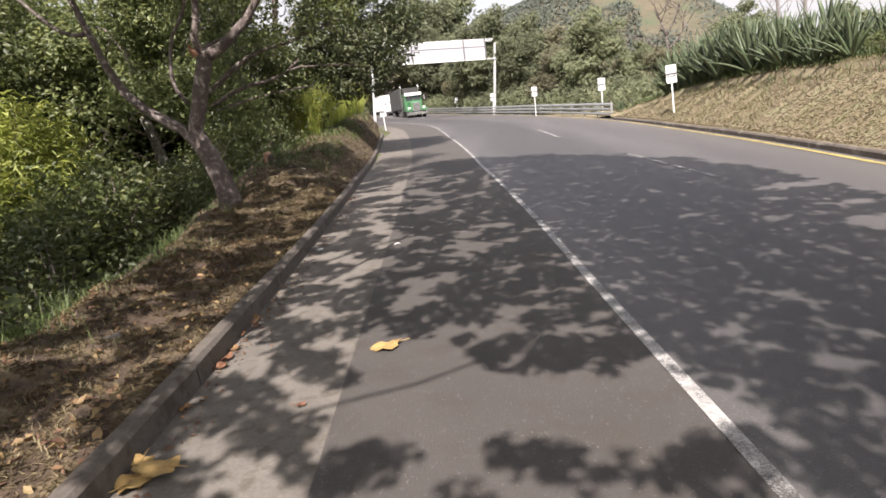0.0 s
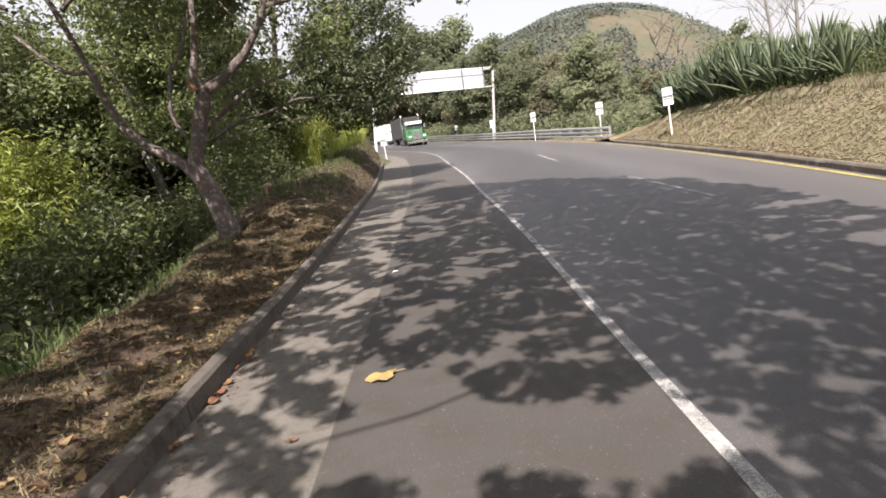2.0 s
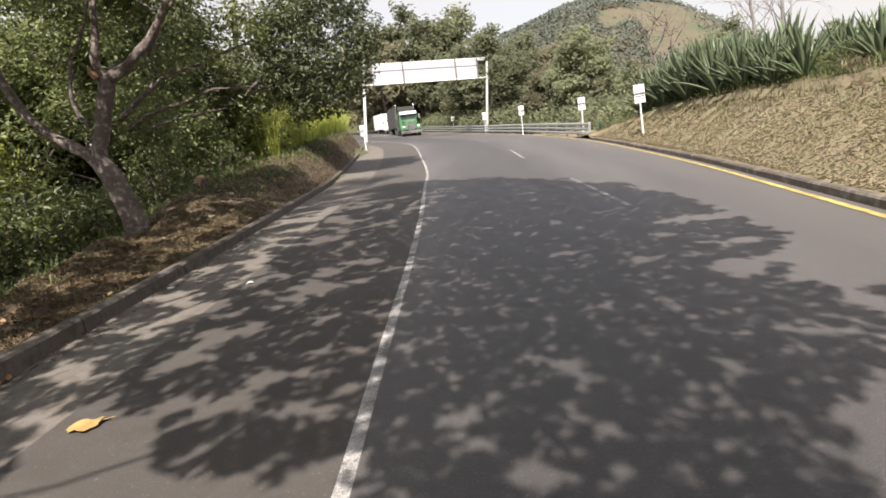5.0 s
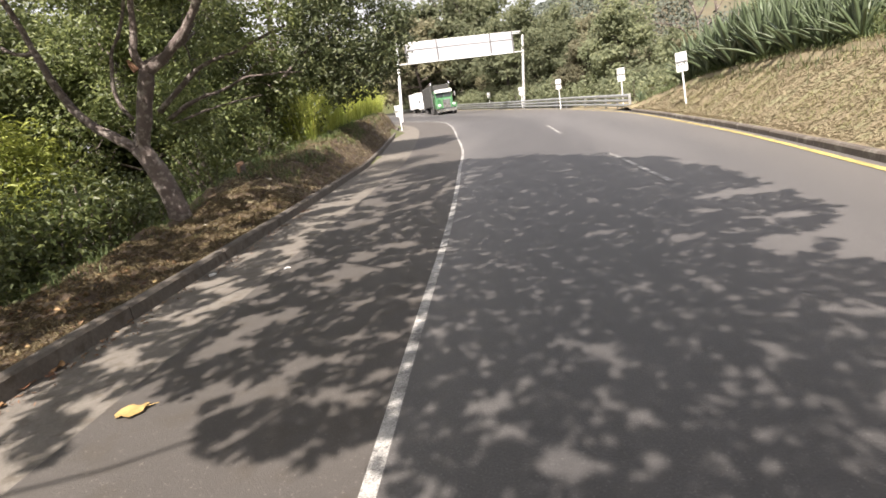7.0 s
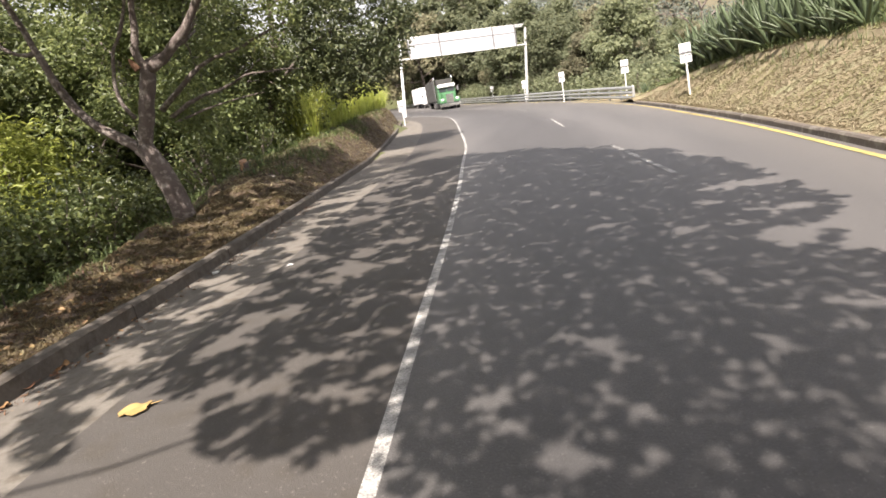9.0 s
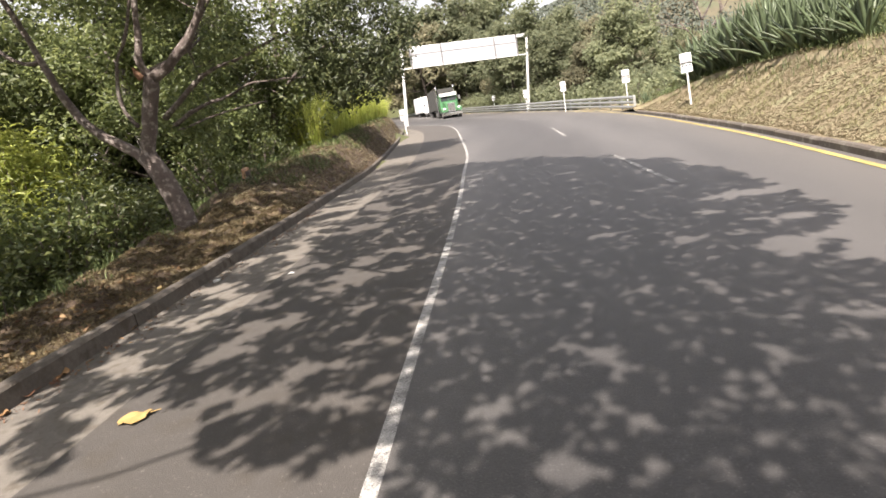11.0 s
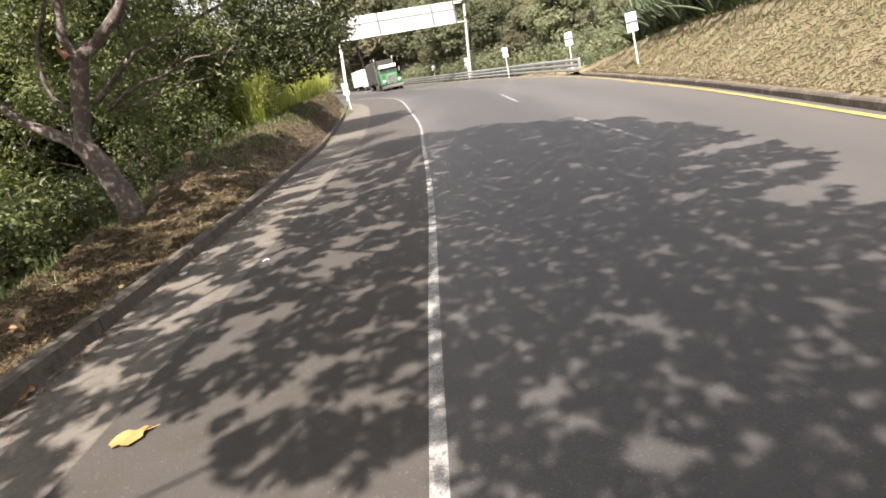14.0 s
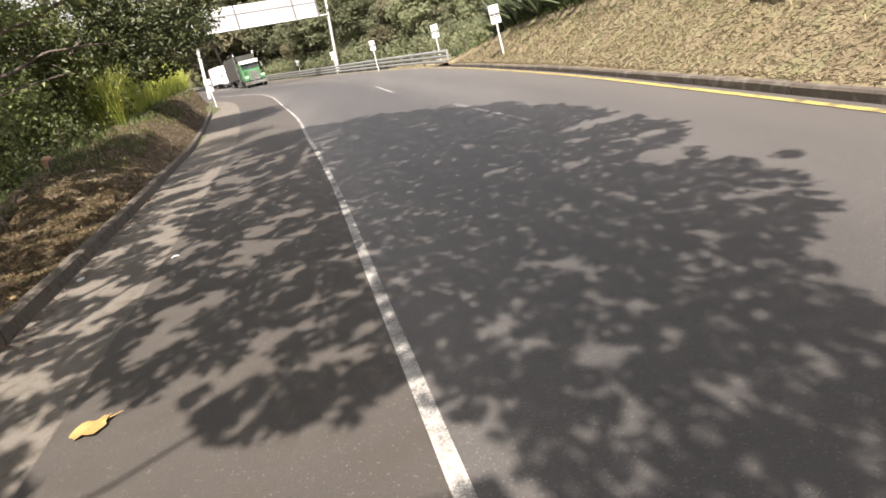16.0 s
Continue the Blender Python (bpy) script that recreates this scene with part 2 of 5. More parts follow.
# ---- geometry helpers ----
def mesh_ob(name, verts, faces, material, parent=None, label="", smooth=False):
    me = bpy.data.meshes.new(name)
    me.from_pydata([tuple(v) for v in verts], [], [tuple(f) for f in faces])
    if material:
        me.materials.append(material)
    if smooth:
        me.polygons.foreach_set("use_smooth", [True] * len(me.polygons))
    me.update()
    ob = new(name, me)
    if parent:
        ob.parent = parent
    if label:
        ob["label"] = label
    return ob


def part(name, bm, material, parent=None, label=""):
    me = bpy.data.meshes.new(name)
    bm.to_mesh(me)
    bm.free()
    me.materials.append(material)
    ob = new(name, me)
    if parent:
        ob.parent = parent
    if label:
        ob["label"] = label
    return ob


def holder(name, at=(0, 0, 0), turn=0.0):
    ob = new(name)
    ob.matrix_basis = pose(*at, 0, 0, turn)
    return ob


def box(bm, cx, cy, cz, sx, sy, sz, bevel=0.0, m=None):
    r = bmesh.ops.create_cube(bm, size=1.0, matrix=(m or Matrix.Identity(4)) @ Matrix.Translation((cx, cy, cz)) @ Matrix.Diagonal((sx, sy, sz, 1)))
    if bevel:
        edges = list({e for v in r["verts"] for e in v.link_edges})
        bmesh.ops.bevel(bm, geom=edges, offset=bevel, segments=2, affect="EDGES", profile=0.6)
    return bm


def tube_data(points, radii, sides=8, verts=None, faces=None):
    """A tapered tube along points, added to verts and faces."""
    verts, faces = ([] if verts is None else verts), ([] if faces is None else faces)
    pts = [Vector(p) for p in points]
    start = len(verts)
    ref = Vector((0.3, 0.9, 0.2)).normalized()
    for i, p in enumerate(pts):
        d = (pts[min(i + 1, len(pts) - 1)] - pts[max(i - 1, 0)]).normalized()
        s = d.cross(ref)
        s = s.normalized() if s.length > 1e-4 else Vector((1, 0, 0))
        u = s.cross(d).normalized()
        for k in range(sides):
            q = 2 * math.pi * k / sides
            verts.append(tuple(p + (s * math.cos(q) + u * math.sin(q)) * radii[i]))
    for i in range(len(pts) - 1):
        for k in range(sides):
            j = (k + 1) % sides
            faces.append((start + i * sides + k, start + i * sides + j, start + (i + 1) * sides + j, start + (i + 1) * sides + k))
    faces.append(tuple(start + k for k in reversed(range(sides))))
    faces.append(tuple(start + (len(pts) - 1) * sides + k for k in range(sides)))
    return verts, faces


def curve_points(ctrl, steps=6):
    """A smooth line through control points."""
    c = [Vector(p) for p in ctrl]
    c = [2 * c[0] - c[1]] + c + [2 * c[-1] - c[-2]]
    out = []
    for i in range(1, len(c) - 2):
        p0, p1, p2, p3 = c[i - 1:i + 3]
        for s in range(steps):
            q = s / steps
            out.append(0.5 * (2 * p1 + (p2 - p0) * q + (2 * p0 - 5 * p1 + 4 * p2 - p3) * q * q + (3 * p1 - p0 - 3 * p2 + p3) * q ** 3))
    return out + [c[-2]]


def leaf_cloud(name, centres, normals, sizes, width, material, parent=None, label="", curl=0.25, rng=None):
    """One mesh of many folded leaves: base, two sides, tip."""
    rng = rng or np.random.default_rng(1)
    n = len(centres)
    nrm = normals / (np.linalg.norm(normals, axis=1, keepdims=True) + 1e-9)
    d = rng.normal(size=(n, 3))
    d -= (d * nrm).sum(1, keepdims=True) * nrm
    d /= np.linalg.norm(d, axis=1, keepdims=True) + 1e-9
    s = np.cross(nrm, d)
    L = np.asarray(sizes).reshape(-1, 1) * np.ones((n, 1))
    base = centres - d * L * 0.5
    tip = centres + d * L * 0.5 - nrm * L * curl
    mid = centres - d * L * 0.04
    v = np.stack([base, mid + s * L * width * 0.5 + nrm * L * 0.06, tip, mid - s * L * width * 0.5 + nrm * L * 0.06], 1).reshape(-1, 3)
    idx = np.arange(n, dtype=np.int32)[:, None] * 4
    loops = (idx + np.array([[0, 1, 2, 0, 2, 3]], dtype=np.int32)).ravel()
    me = bpy.data.meshes.new(name)
    me.vertices.add(n * 4)
    me.vertices.foreach_set("co", v.astype(np.float32).ravel())
    me.loops.add(n * 6)
    me.loops.foreach_set("vertex_index", loops)
    me.polygons.add(n * 2)
    me.polygons.foreach_set("loop_start", np.arange(0, n * 6, 3, dtype=np.int32))
    me.update(calc_edges=True)
    me.materials.append(material)
    ob = new(name, me)
    if parent:
        ob.parent = parent
    if label:
        ob["label"] = label
    return ob


def clump_points(rng, clumps, per, flat=0.75):
    """Leaf places and facing for a list of (centre, radius)."""
    P, N = [], []
    for c, r in clumps:
        k = max(6, int(per * r * r))
        d = rng.normal(size=(k, 3))
        d /= np.linalg.norm(d, axis=1, keepdims=True)
        rad = r * (0.35 + 0.65 * rng.random((k, 1)) ** 0.6)
        p = np.array(c) + d * rad * np.array([1, 1, flat])
        P.append(p)
        N.append(d * 0.55 + np.array([0, 0, 0.55]) + rng.normal(size=(k, 3)) * 0.45)
    return np.concatenate(P), np.concatenate(N)


def blades(name, roots, heights, width, material, lean=0.35, rng=None, parent=None):
    """Grass: one bent, pointed blade for every root."""
    rng = rng or np.random.default_rng(2)
    n = len(roots)
    q = rng.random(n) * 2 * np.pi
    d = np.stack([np.cos(q), np.sin(q), np.zeros(n)], 1)
    s = np.stack([-np.sin(q), np.cos(q), np.zeros(n)], 1)
    hgt = np.asarray(heights).reshape(-1, 1) * np.ones((n, 1))
    w = width * (0.6 + 0.8 * rng.random((n, 1)))
    ln = lean * (0.3 + rng.random((n, 1)) * 1.4)
    up = np.array([[0, 0, 1.0]])
    mid = roots + d * hgt * ln * 0.35 + up * hgt * 0.6
    tip = roots + d * hgt * ln * 1.1 + up * hgt * (1.0 - 0.25 * ln)
    v = np.stack([roots - s * w, roots + s * w, mid + s * w * 0.75, mid - s * w * 0.75, tip], 1).reshape(-1, 3)
    idx = np.arange(n, dtype=np.int32)[:, None] * 5
    loops = (idx + np.array([[0, 1, 2, 0, 2, 3, 3, 2, 4]], dtype=np.int32)).ravel()
    me = bpy.data.meshes.new(name)
    me.vertices.add(n * 5)
    me.vertices.foreach_set("co", v.astype(np.float32).ravel())
    me.loops.add(n * 9)
    me.loops.foreach_set("vertex_index", loops)
    me.polygons.add(n * 3)
    me.polygons.foreach_set("loop_start", np.arange(0, n * 9, 3, dtype=np.int32))
    me.update(calc_edges=True)
    me.materials.append(material)
    ob = new(name, me)
    if parent:
        ob.parent = parent
    return ob


# ---- the plan: lines along the road, x for every y ----
def spline(knots):
    """A smooth line through the knots, kept as a fine table; beyond its ends it stays level."""
    ys, xs = np.array([k[0] for k in knots], float), np.array([k[1] for k in knots], float)
    m = np.gradient(xs, ys)
    n = max(50, int((ys[-1] - ys[0]) / 0.02))
    y = np.linspace(ys[0], ys[-1], n)
    i = np.clip(np.searchsorted(ys, y) - 1, 0, len(ys) - 2)
    h = ys[i + 1] - ys[i]
    q = (y - ys[i]) / h
    fine = (2 * q**3 - 3 * q**2 + 1) * xs[i] + (q**3 - 2 * q**2 + q) * h * m[i] + (-2 * q**3 + 3 * q**2) * xs[i + 1] + (q**3 - q**2) * h * m[i + 1]
    table, first, scale = fine.tolist(), float(ys[0]), (n - 1) / float(ys[-1] - ys[0])

    def at(y):
        q = min(max((float(y) - first) * scale, 0.0), n - 1.001)
        k = int(q)
        return table[k] + (table[k + 1] - table[k]) * (q - k)
    return at


KERB_L = spline(((-30, 4.0), (-10, 0.2), (1.5, -1.4), (8.4, -2.61), (14.7, -3.8), (26, -5.95), (34, -7.7), (42, -10.2), (52, -15.5), (62, -22), (80, -36), (105, -58)))
GUTTER = spline(((-30, 5.2), (-10, 1.4), (1.5, -0.34), (6.7, -1.16), (13.6, -2.27), (24, -4.1), (34, -6.4), (42, -9.1), (52, -14.3), (62, -20.8), (80, -34.6), (105, -56.6)))
EDGE = spline(((-30, 5.7), (-10, 3.24), (1.4, 1.76), (4.1, 1.37), (7, 0.96), (10.7, 0.38), (14.7, -0.31), (21.4, -1.45), (27, -2.7), (35, -4.6), (42, -6.6), (52, -11.6), (62, -18), (80, -31.5), (105, -53)))
LANE = spline(((-30, 9), (-10, 6.0), (2, 4.88), (9.3, 4.11), (14.5, 3.44), (22, 2.25), (29, 1.25), (37, -0.35), (45, -2.6), (54, -6.5), (66, -13.5), (84, -26), (108, -46)))
YELLOW = spline(((-30, 4.2), (-10, 5.8), (2, 6.42), (9, 6.52), (14, 6.5), (20, 6.2), (30, 5.25), (45, 1.75), (62, -4.7), (85, -15.5), (110, -31), (130, -46)))


def road_z(y, x=None):
    """Height of the road: it climbs gently, and its inner side rises towards the bend."""
    z = 0.00027 * max(0.0, y - 5) ** 2
    if x is not None:
        z += 0.05 * min(1.0, max(0.0, (y - 20) / 14)) * min(16.0, max(0.0, YELLOW(y) - x))
    return z


def ribbon(name, left, right, ys, dz, material, kind="structure", label="", category="", across=2, parent=None):
    """A strip between two lines of the plan."""
    V, F = [], []
    for y in ys:
        l, r = float(left(y)), float(right(y))
        for k in range(across + 1):
            x = l + (r - l) * k / across
            V.append((x, y, float(road_z(y, x)) + dz))
    for i in range(len(ys) - 1):
        for k in range(across):
            q = i * (across + 1) + k
            F.append((q, q + 1, q + across + 2, q + across + 1))
    ob = mesh_ob(name, V, F, material, parent)
    uv = ob.data.uv_layers.new(name="across")
    for loop in ob.data.loops:
        uv.data[loop.index].uv = ((loop.vertex_index % (across + 1)) / across, loop.vertex_index // (across + 1) * 0.5)
    return tagged(ob, label, category, "", kind) if not parent else ob


def shift(line, d):
    return lambda y: line(y) + d


# ---- the shape of the land ----
CREST_U = spline(((-30, 1.2), (0, 1.3), (6, 1.9), (10, 2.4), (14, 2.6), (20, 2.4), (30, 1.8), (38, 1.2), (60, 1.2)))
CREST_H = spline(((-30, 0.2), (0, 0.2), (6, 0.2), (10, 0.25), (12, 0.5), (14, 0.78), (18, 1.0), (26, 1.25), (33, 1.2), (40, 0.8), (60, 0.4)))
BANK_H = spline(((-40, 2.4), (0, 2.3), (9, 2.0), (14, 1.78), (20, 1.65), (24, 1.5), (28, 0.95), (32, 0.25), (40, 0.1), (80, 0.1)))


def smooth(q):
    q = min(1.0, max(0.0, q))
    return q * q * (3 - 2 * q)


def left_z(u, y):
    """Height beside the left kerb, u metres outside it."""
    uc, hc, z0 = float(CREST_U(y)), float(CREST_H(y)), float(road_z(y, KERB_L(y)))
    if u < uc:
        cut = uc * (1.0 - 0.52 * smooth((y - 8) / 6))          # farther on, the earth stands steep behind the kerb
        return z0 + 0.15 + (hc - 0.15) * (smooth(u / cut) ** 0.8)
    d = u - uc
    return z0 + hc - 10.0 * smooth(d / 26.0) - 0.42 * min(d, 4.0)


def right_z(v, y):
    """Height beside the right kerb, v metres outside it."""
    z0, hc = float(road_z(y)), float(BANK_H(y))
    z = 0.15 + 0.72 * v if v > 0 else 0.15 + 0.1 * v
    k = hc - z
    if k < 0.3:
        z = hc - 0.15 * math.exp(-(0.3 - k) / 0.3) - 0.02 * min(6.0, max(0, v - hc / 0.72))
    return z0 + z


def land_z(x, y):
    yy = min(max(y, -30.0), 105.0)
    kl, yr = float(KERB_L(yy)) - 0.2, float(YELLOW(yy)) + 0.62
    if x < kl:
        z = left_z(kl - x, yy)
        if y > 60:
            z += 12 * smooth((y - 60) / 60)
    elif x > yr:
        z = right_z(x - yr, yy)
    else:
        z = float(road_z(yy, x)) - 0.1
    return z


def grid(name, us, ys, place, material, rough=0.0, scale=1.0):
    V, F = [], []
    for y in ys:
        for u in us:
            p = place(u, y)
            d = rough * (noise.fractal(Vector((p[0], p[1], 0)) * scale, 0.9, 2.1, 4)) * (smooth(u / 0.5) if rough < 0.2 else 1.0)
            V.append((p[0], p[1], p[2] + d))
    w = len(us)
    for i in range(len(ys) - 1):
        for k in range(w - 1):
            F.append((i * w + k, i * w + k + 1, (i + 1) * w + k + 1, (i + 1) * w + k))
    return mesh_ob(name, V, F, material, smooth=True)


def steps(a, b, d):
    return [a + (b - a) * k / max(1, round((b - a) / d)) for k in range(max(1, round((b - a) / d)) + 1)]


far_xs = [-900, -500, -300, -180, -120, -80] + steps(-60, 60, 2.0) + [80, 120, 180, 300, 500, 900]
far_ys = [-400, -150, -80, -50] + steps(-36, 110, 2.0) + [125, 150, 200, 300, 500, 800, 1400, 2400]
ground = grid("ground", far_xs, far_ys, lambda x, y: (x, y, land_z(x, y) - 0.45), M_GROUND, 0.25, 0.15)
tagged(ground, "green and brown undergrowth ground falling away beside the road", "ground", "", "structure")

YS = steps(-28, 40, 0.5) + steps(41, 105, 1.0)
road = ribbon("road", EDGE, shift(YELLOW, 0.6), YS, 0.0, M_ASPHALT, label="dark grey asphalt road with worn paint and stone chips", category="road", across=24)
shoulder = ribbon("shoulder", GUTTER, EDGE, YS, 0.0, M_SHOULDER, label="lighter brownish asphalt shoulder beside the driving lanes", category="shoulder", across=4)
gutter = ribbon("gutter", shift(KERB_L, -0.02), GUTTER, YS, -0.003, M_GUTTER, label="pale stained concrete gutter strip along the kerb", category="gutter", across=3)
edge_line = ribbon("edge_line", shift(EDGE, -0.047), shift(EDGE, 0.041), steps(-28, 60, 0.4), 0.004, M_WHITE_LINE, label="worn white edge line painted on the asphalt", category="road marking", across=1)
yellow_line = ribbon("yellow_line", shift(YELLOW, -0.055), shift(YELLOW, 0.055), steps(-28, 90, 0.5), 0.008, M_YELLOW_LINE, label="yellow edge line painted beside the far kerb", category="road marking", across=1)
for y0, y1 in ((9.35, 14.5), (22.4, 27.4), (36.5, 42.0), (51.0, 56.0)):
    ribbon("lane_dash", shift(LANE, -0.05), shift(LANE, 0.05), steps(y0, y1, 0.5), 0.006, M_FADED_LINE, label="faded white lane dash on dark asphalt", category="road marking", across=1)


def kerb_run(name, line, side, ys, width, height, material, label):
    """Kerb stones with rounded upper edges and open joints; side -1: to the left of the line."""
    top = tagged(new(name), label, "kerb", "", "structure")
    prof = ((0, -0.2), (0.015, height - 0.03), (0.045, height), (width - 0.03, height + 0.005), (width, height - 0.03), (width, -0.2))
    for y0, y1 in zip(ys[:-1], ys[1:]):
        V, F = [], []
        wob = random.uniform(-0.008, 0.008)
        n = 4
        for i in range(n + 1):
            y = y0 + 0.008 + (y1 - y0 - 0.016) * i / n
            x = float(line(y))
            z = float(road_z(y, x)) + wob
            for k, (px, pz) in enumerate(prof):
                j = 0.006 * noise.noise(Vector((y * 3.1, k * 1.7, 4.0)))
                V.append((x + side * (px + j), y, z + pz + (j if 0 < k < 5 else 0)))
        m = len(prof)
        for i in range(n):
            for k in range(m - 1):
                q = (i * m + k, i * m + k + 1, (i + 1) * m + k + 1, (i + 1) * m + k)
                F.append(q if side > 0 else q[::-1])
        F.append(tuple(range(m)))
        F.append(tuple(n * m + k for k in reversed(range(m))))
        mesh_ob("kerb_stone", V, F, material, top)
    return top


kerb_run("kerb_left", KERB_L, -1, steps(-12, 60, 2.4), 0.16, 0.17, M_KERB, "grey weathered concrete kerb with dirt along its top")
kerb_run("kerb_right", shift(YELLOW, 0.19), 1, steps(-12, 30, 2.4), 0.16, 0.13, M_KERB_R, "dark soil-stained concrete kerb below the grass bank")

def clods(u, y):
    """Lumps and small steps of dug earth on the verge."""
    x = float(KERB_L(y)) - 0.15 - u
    a_ = noise.noise(Vector((x * 1.6, y * 1.3, 2.0)))
    b_ = noise.noise(Vector((x * 4.3, y * 3.7, 7.0)))
    return smooth(u / 0.45) * ((0.09 + 0.06 * smooth((y - 8) / 3)) * max(0.0, a_) ** 0.6 + 0.06 * b_) if u < 4 else 0.0


verge = grid("verge", [0.0, 0.05] + steps(0.1, 5.0, 0.1) + steps(5.3, 16, 0.6), steps(-14, 44, 0.16), lambda u, y: (float(KERB_L(y)) - 0.15 - u, y, left_z(u, y) + clods(u, y) - (0.03 if u < 0.04 else 0)), M_DIRT, 0.13, 1.1)
tagged(verge, "brown bare earth verge with dug lumps and dry cuttings", "verge", "", "structure")
bank = grid("bank", [-0.22, -0.17, -0.1, 0.0] + steps(0.12, 5.0, 0.12) + steps(5.4, 24, 0.8), steps(-16, 44, 0.3), lambda v, y: (float(YELLOW(y)) + 0.565 + v, y, right_z(v, y) - (0.03 if v < -0.2 else 0)), M_SLOPE, 0.08, 0.9)
tagged(bank, "steep roadside bank covered in dry mown grass", "bank", "", "structure")


# ---- signs, gantry, guard rail ----
def road_sign(x, y, z, top, turn, lean=0.0, two=True):
    s = tagged(holder("road_sign"), "small white two-plate roadside sign on a slim white post", "road sign", "roadside signs")
    s.matrix_basis = pose(x, y, z, 0, lean, turn)
    h = top - z
    bm = bmesh.new()
    box(bm, 0, 0.02, h / 2 - 0.15, 0.055, 0.055, h + 0.3, 0.008)
    part("post", bm, M_WHITE, s)
    for name, zc, ph in (("upper_plate", h - 0.19, 0.36), ("lower_plate", h - 0.55, 0.3)):
        bm = bmesh.new()
        box(bm, 0, -0.018, zc, 0.39, 0.014, ph, 0.005)
        pl = part(name, bm, M_WHITE, s)
        bm = bmesh.new()
        for k in range(3 if name == "lower_plate" else 1):
            box(bm, (-0.12 + 0.12 * k) if name == "lower_plate" else 0, -0.0275, zc + (0.1 if name == "lower_plate" else -0.15), 0.1 if name == "lower_plate" else 0.36, 0.003, 0.06)
        part("lettering", bm, M_BLACKTEXT, pl, "grey unreadable lettering bars")
        bm = bmesh.new()
        box(bm, 0, 0.0, zc, 0.3, 0.02, 0.03)
        part("bracket", bm, M_STEEL, s)
    return s


SIGNS = ((6.84, 23.5, 0.3, 2.36, -6, -3), (5.42, 33.8, 0.25, 2.4, -4, 0), (1.85, 44.6, 0.45, 2.6, 2, 0), (-1.95, 57.0, 0.85, 2.72, 8, 0), (-7.5, 75.0, 1.4, 3.1, 14, 0), (-7.95, 35.8, 0.75, 2.45, 8, -2))
for x, y, z, top, turn, lean in SIGNS:
    road_sign(x, y, z, top, turn, lean)

M_PANEL = surface('white_panel_paint', (0.34, 0.345, 0.365), (0.41, 0.415, 0.435), 1.2, 12, 0.55, 0.02)
M_FRAME = surface('grey_frame_steel', (0.1, 0.1, 0.105), (0.16, 0.16, 0.165), 2, 30, 0.6, 0.05)
M_BATTEN = surface('pale_grey_steel', (0.2, 0.2, 0.21), (0.27, 0.27, 0.28), 2, 30, 0.6, 0.05)
M_POST = surface('weathered_white_post', (0.28, 0.28, 0.28), (0.5, 0.5, 0.5), 2.5, 12, 0.6, 0.1, tint=(0.2, 0.2, 0.19))
gantry = tagged(holder("sign_gantry"), "white overhead road sign gantry seen from behind, on two posts", "sign gantry")
g0, g1 = Vector((-12.7, 54.7, 1.4)), Vector((-1.3, 58.9, 0.8))
along = (g1 - g0).xy.normalized()
gm = Matrix(((along.x, -along.y, 0, g0.x), (along.y, along.x, 0, g0.y), (0, 0, 1, 0), (0, 0, 0, 1)))
span = (g1 - g0).xy.length
for name, px, z0, z1 in (("left_post", 0, 0.2, 8.4), ("right_post", span, 0.4, 7.6)):
    V, F = tube_data([gm @ Vector((px - 0.1 * (z1 - z), 0, z)) for z in (z0, z0 + 0.1, z1 - 0.05, z1)], [0.14, 0.14, 0.12, 0.1], 12)
    mesh_ob(name, V, F, M_POST if name == "right_post" else M_WHITE, gantry, smooth=True)
def beam_z(px):
    return 8.35 - 0.038 * px
SEAMS = (0.0, 0.29, 0.79, 1.0)
for q0, q1 in zip(SEAMS[:-1], SEAMS[1:]):
    a0, a1 = 0.7 + (span - 1.8) * q0 + 0.04, 0.7 + (span - 1.8) * q1 - 0.04
    bm = bmesh.new()
    zc = beam_z((a0 + a1) / 2)
    V = [(gm @ Vector((px, -0.1 + py, beam_z(px) + dz))) for px in (a0, a1) for py in (-0.02, 0.02) for dz in (-0.2, -1.78)]
    vs = [bm.verts.new(v) for v in V]
    for f in ((0, 1, 5, 4), (2, 6, 7, 3), (0, 4, 6, 2), (1, 3, 7, 5), (0, 2, 3, 1), (4, 5, 7, 6)):
        bm.faces.new([vs[k] for k in f])
    pl = part("panel", bm, M_PANEL, gantry)
    for dz in (-0.62,):
        V, F = tube_data([gm @ Vector((px, -0.14, beam_z(px) + dz)) for px in (a0 + 0.05, a1 - 0.05)], [0.03, 0.03], 6)
        mesh_ob("batten", V, F, M_BATTEN, pl)
for name, dz, py in (("top_chord", 0.0, -0.12), ("bottom_chord", -1.85, -0.12), ("back_chord", -0.1, 0.35)):
    V, F = tube_data([gm @ Vector((px, py, beam_z(px) + dz)) for px in np.linspace(-0.1, span - 0.2, 6)], [0.07] * 6, 8)
    mesh_ob(name, V, F, M_WHITE, gantry, smooth=True)
for q0 in SEAMS:
    px = 0.7 + (span - 1.8) * q0
    bm = bmesh.new()
    box(bm, px, -0.17, beam_z(px) - 0.92, 0.12, 0.08, 2.0, 0, gm)
    part("upright", bm, M_FRAME, gantry, "grey steel upright between panels")
for k in range(12):
    px = 0.5 + (span - 1.2) * k / 11
    bm = bmesh.new()
    box(bm, px, -0.12, beam_z(px) + 0.09, 0.12, 0.16, 0.1, 0.01, gm)
    part("clamp", bm, M_FRAME, gantry)

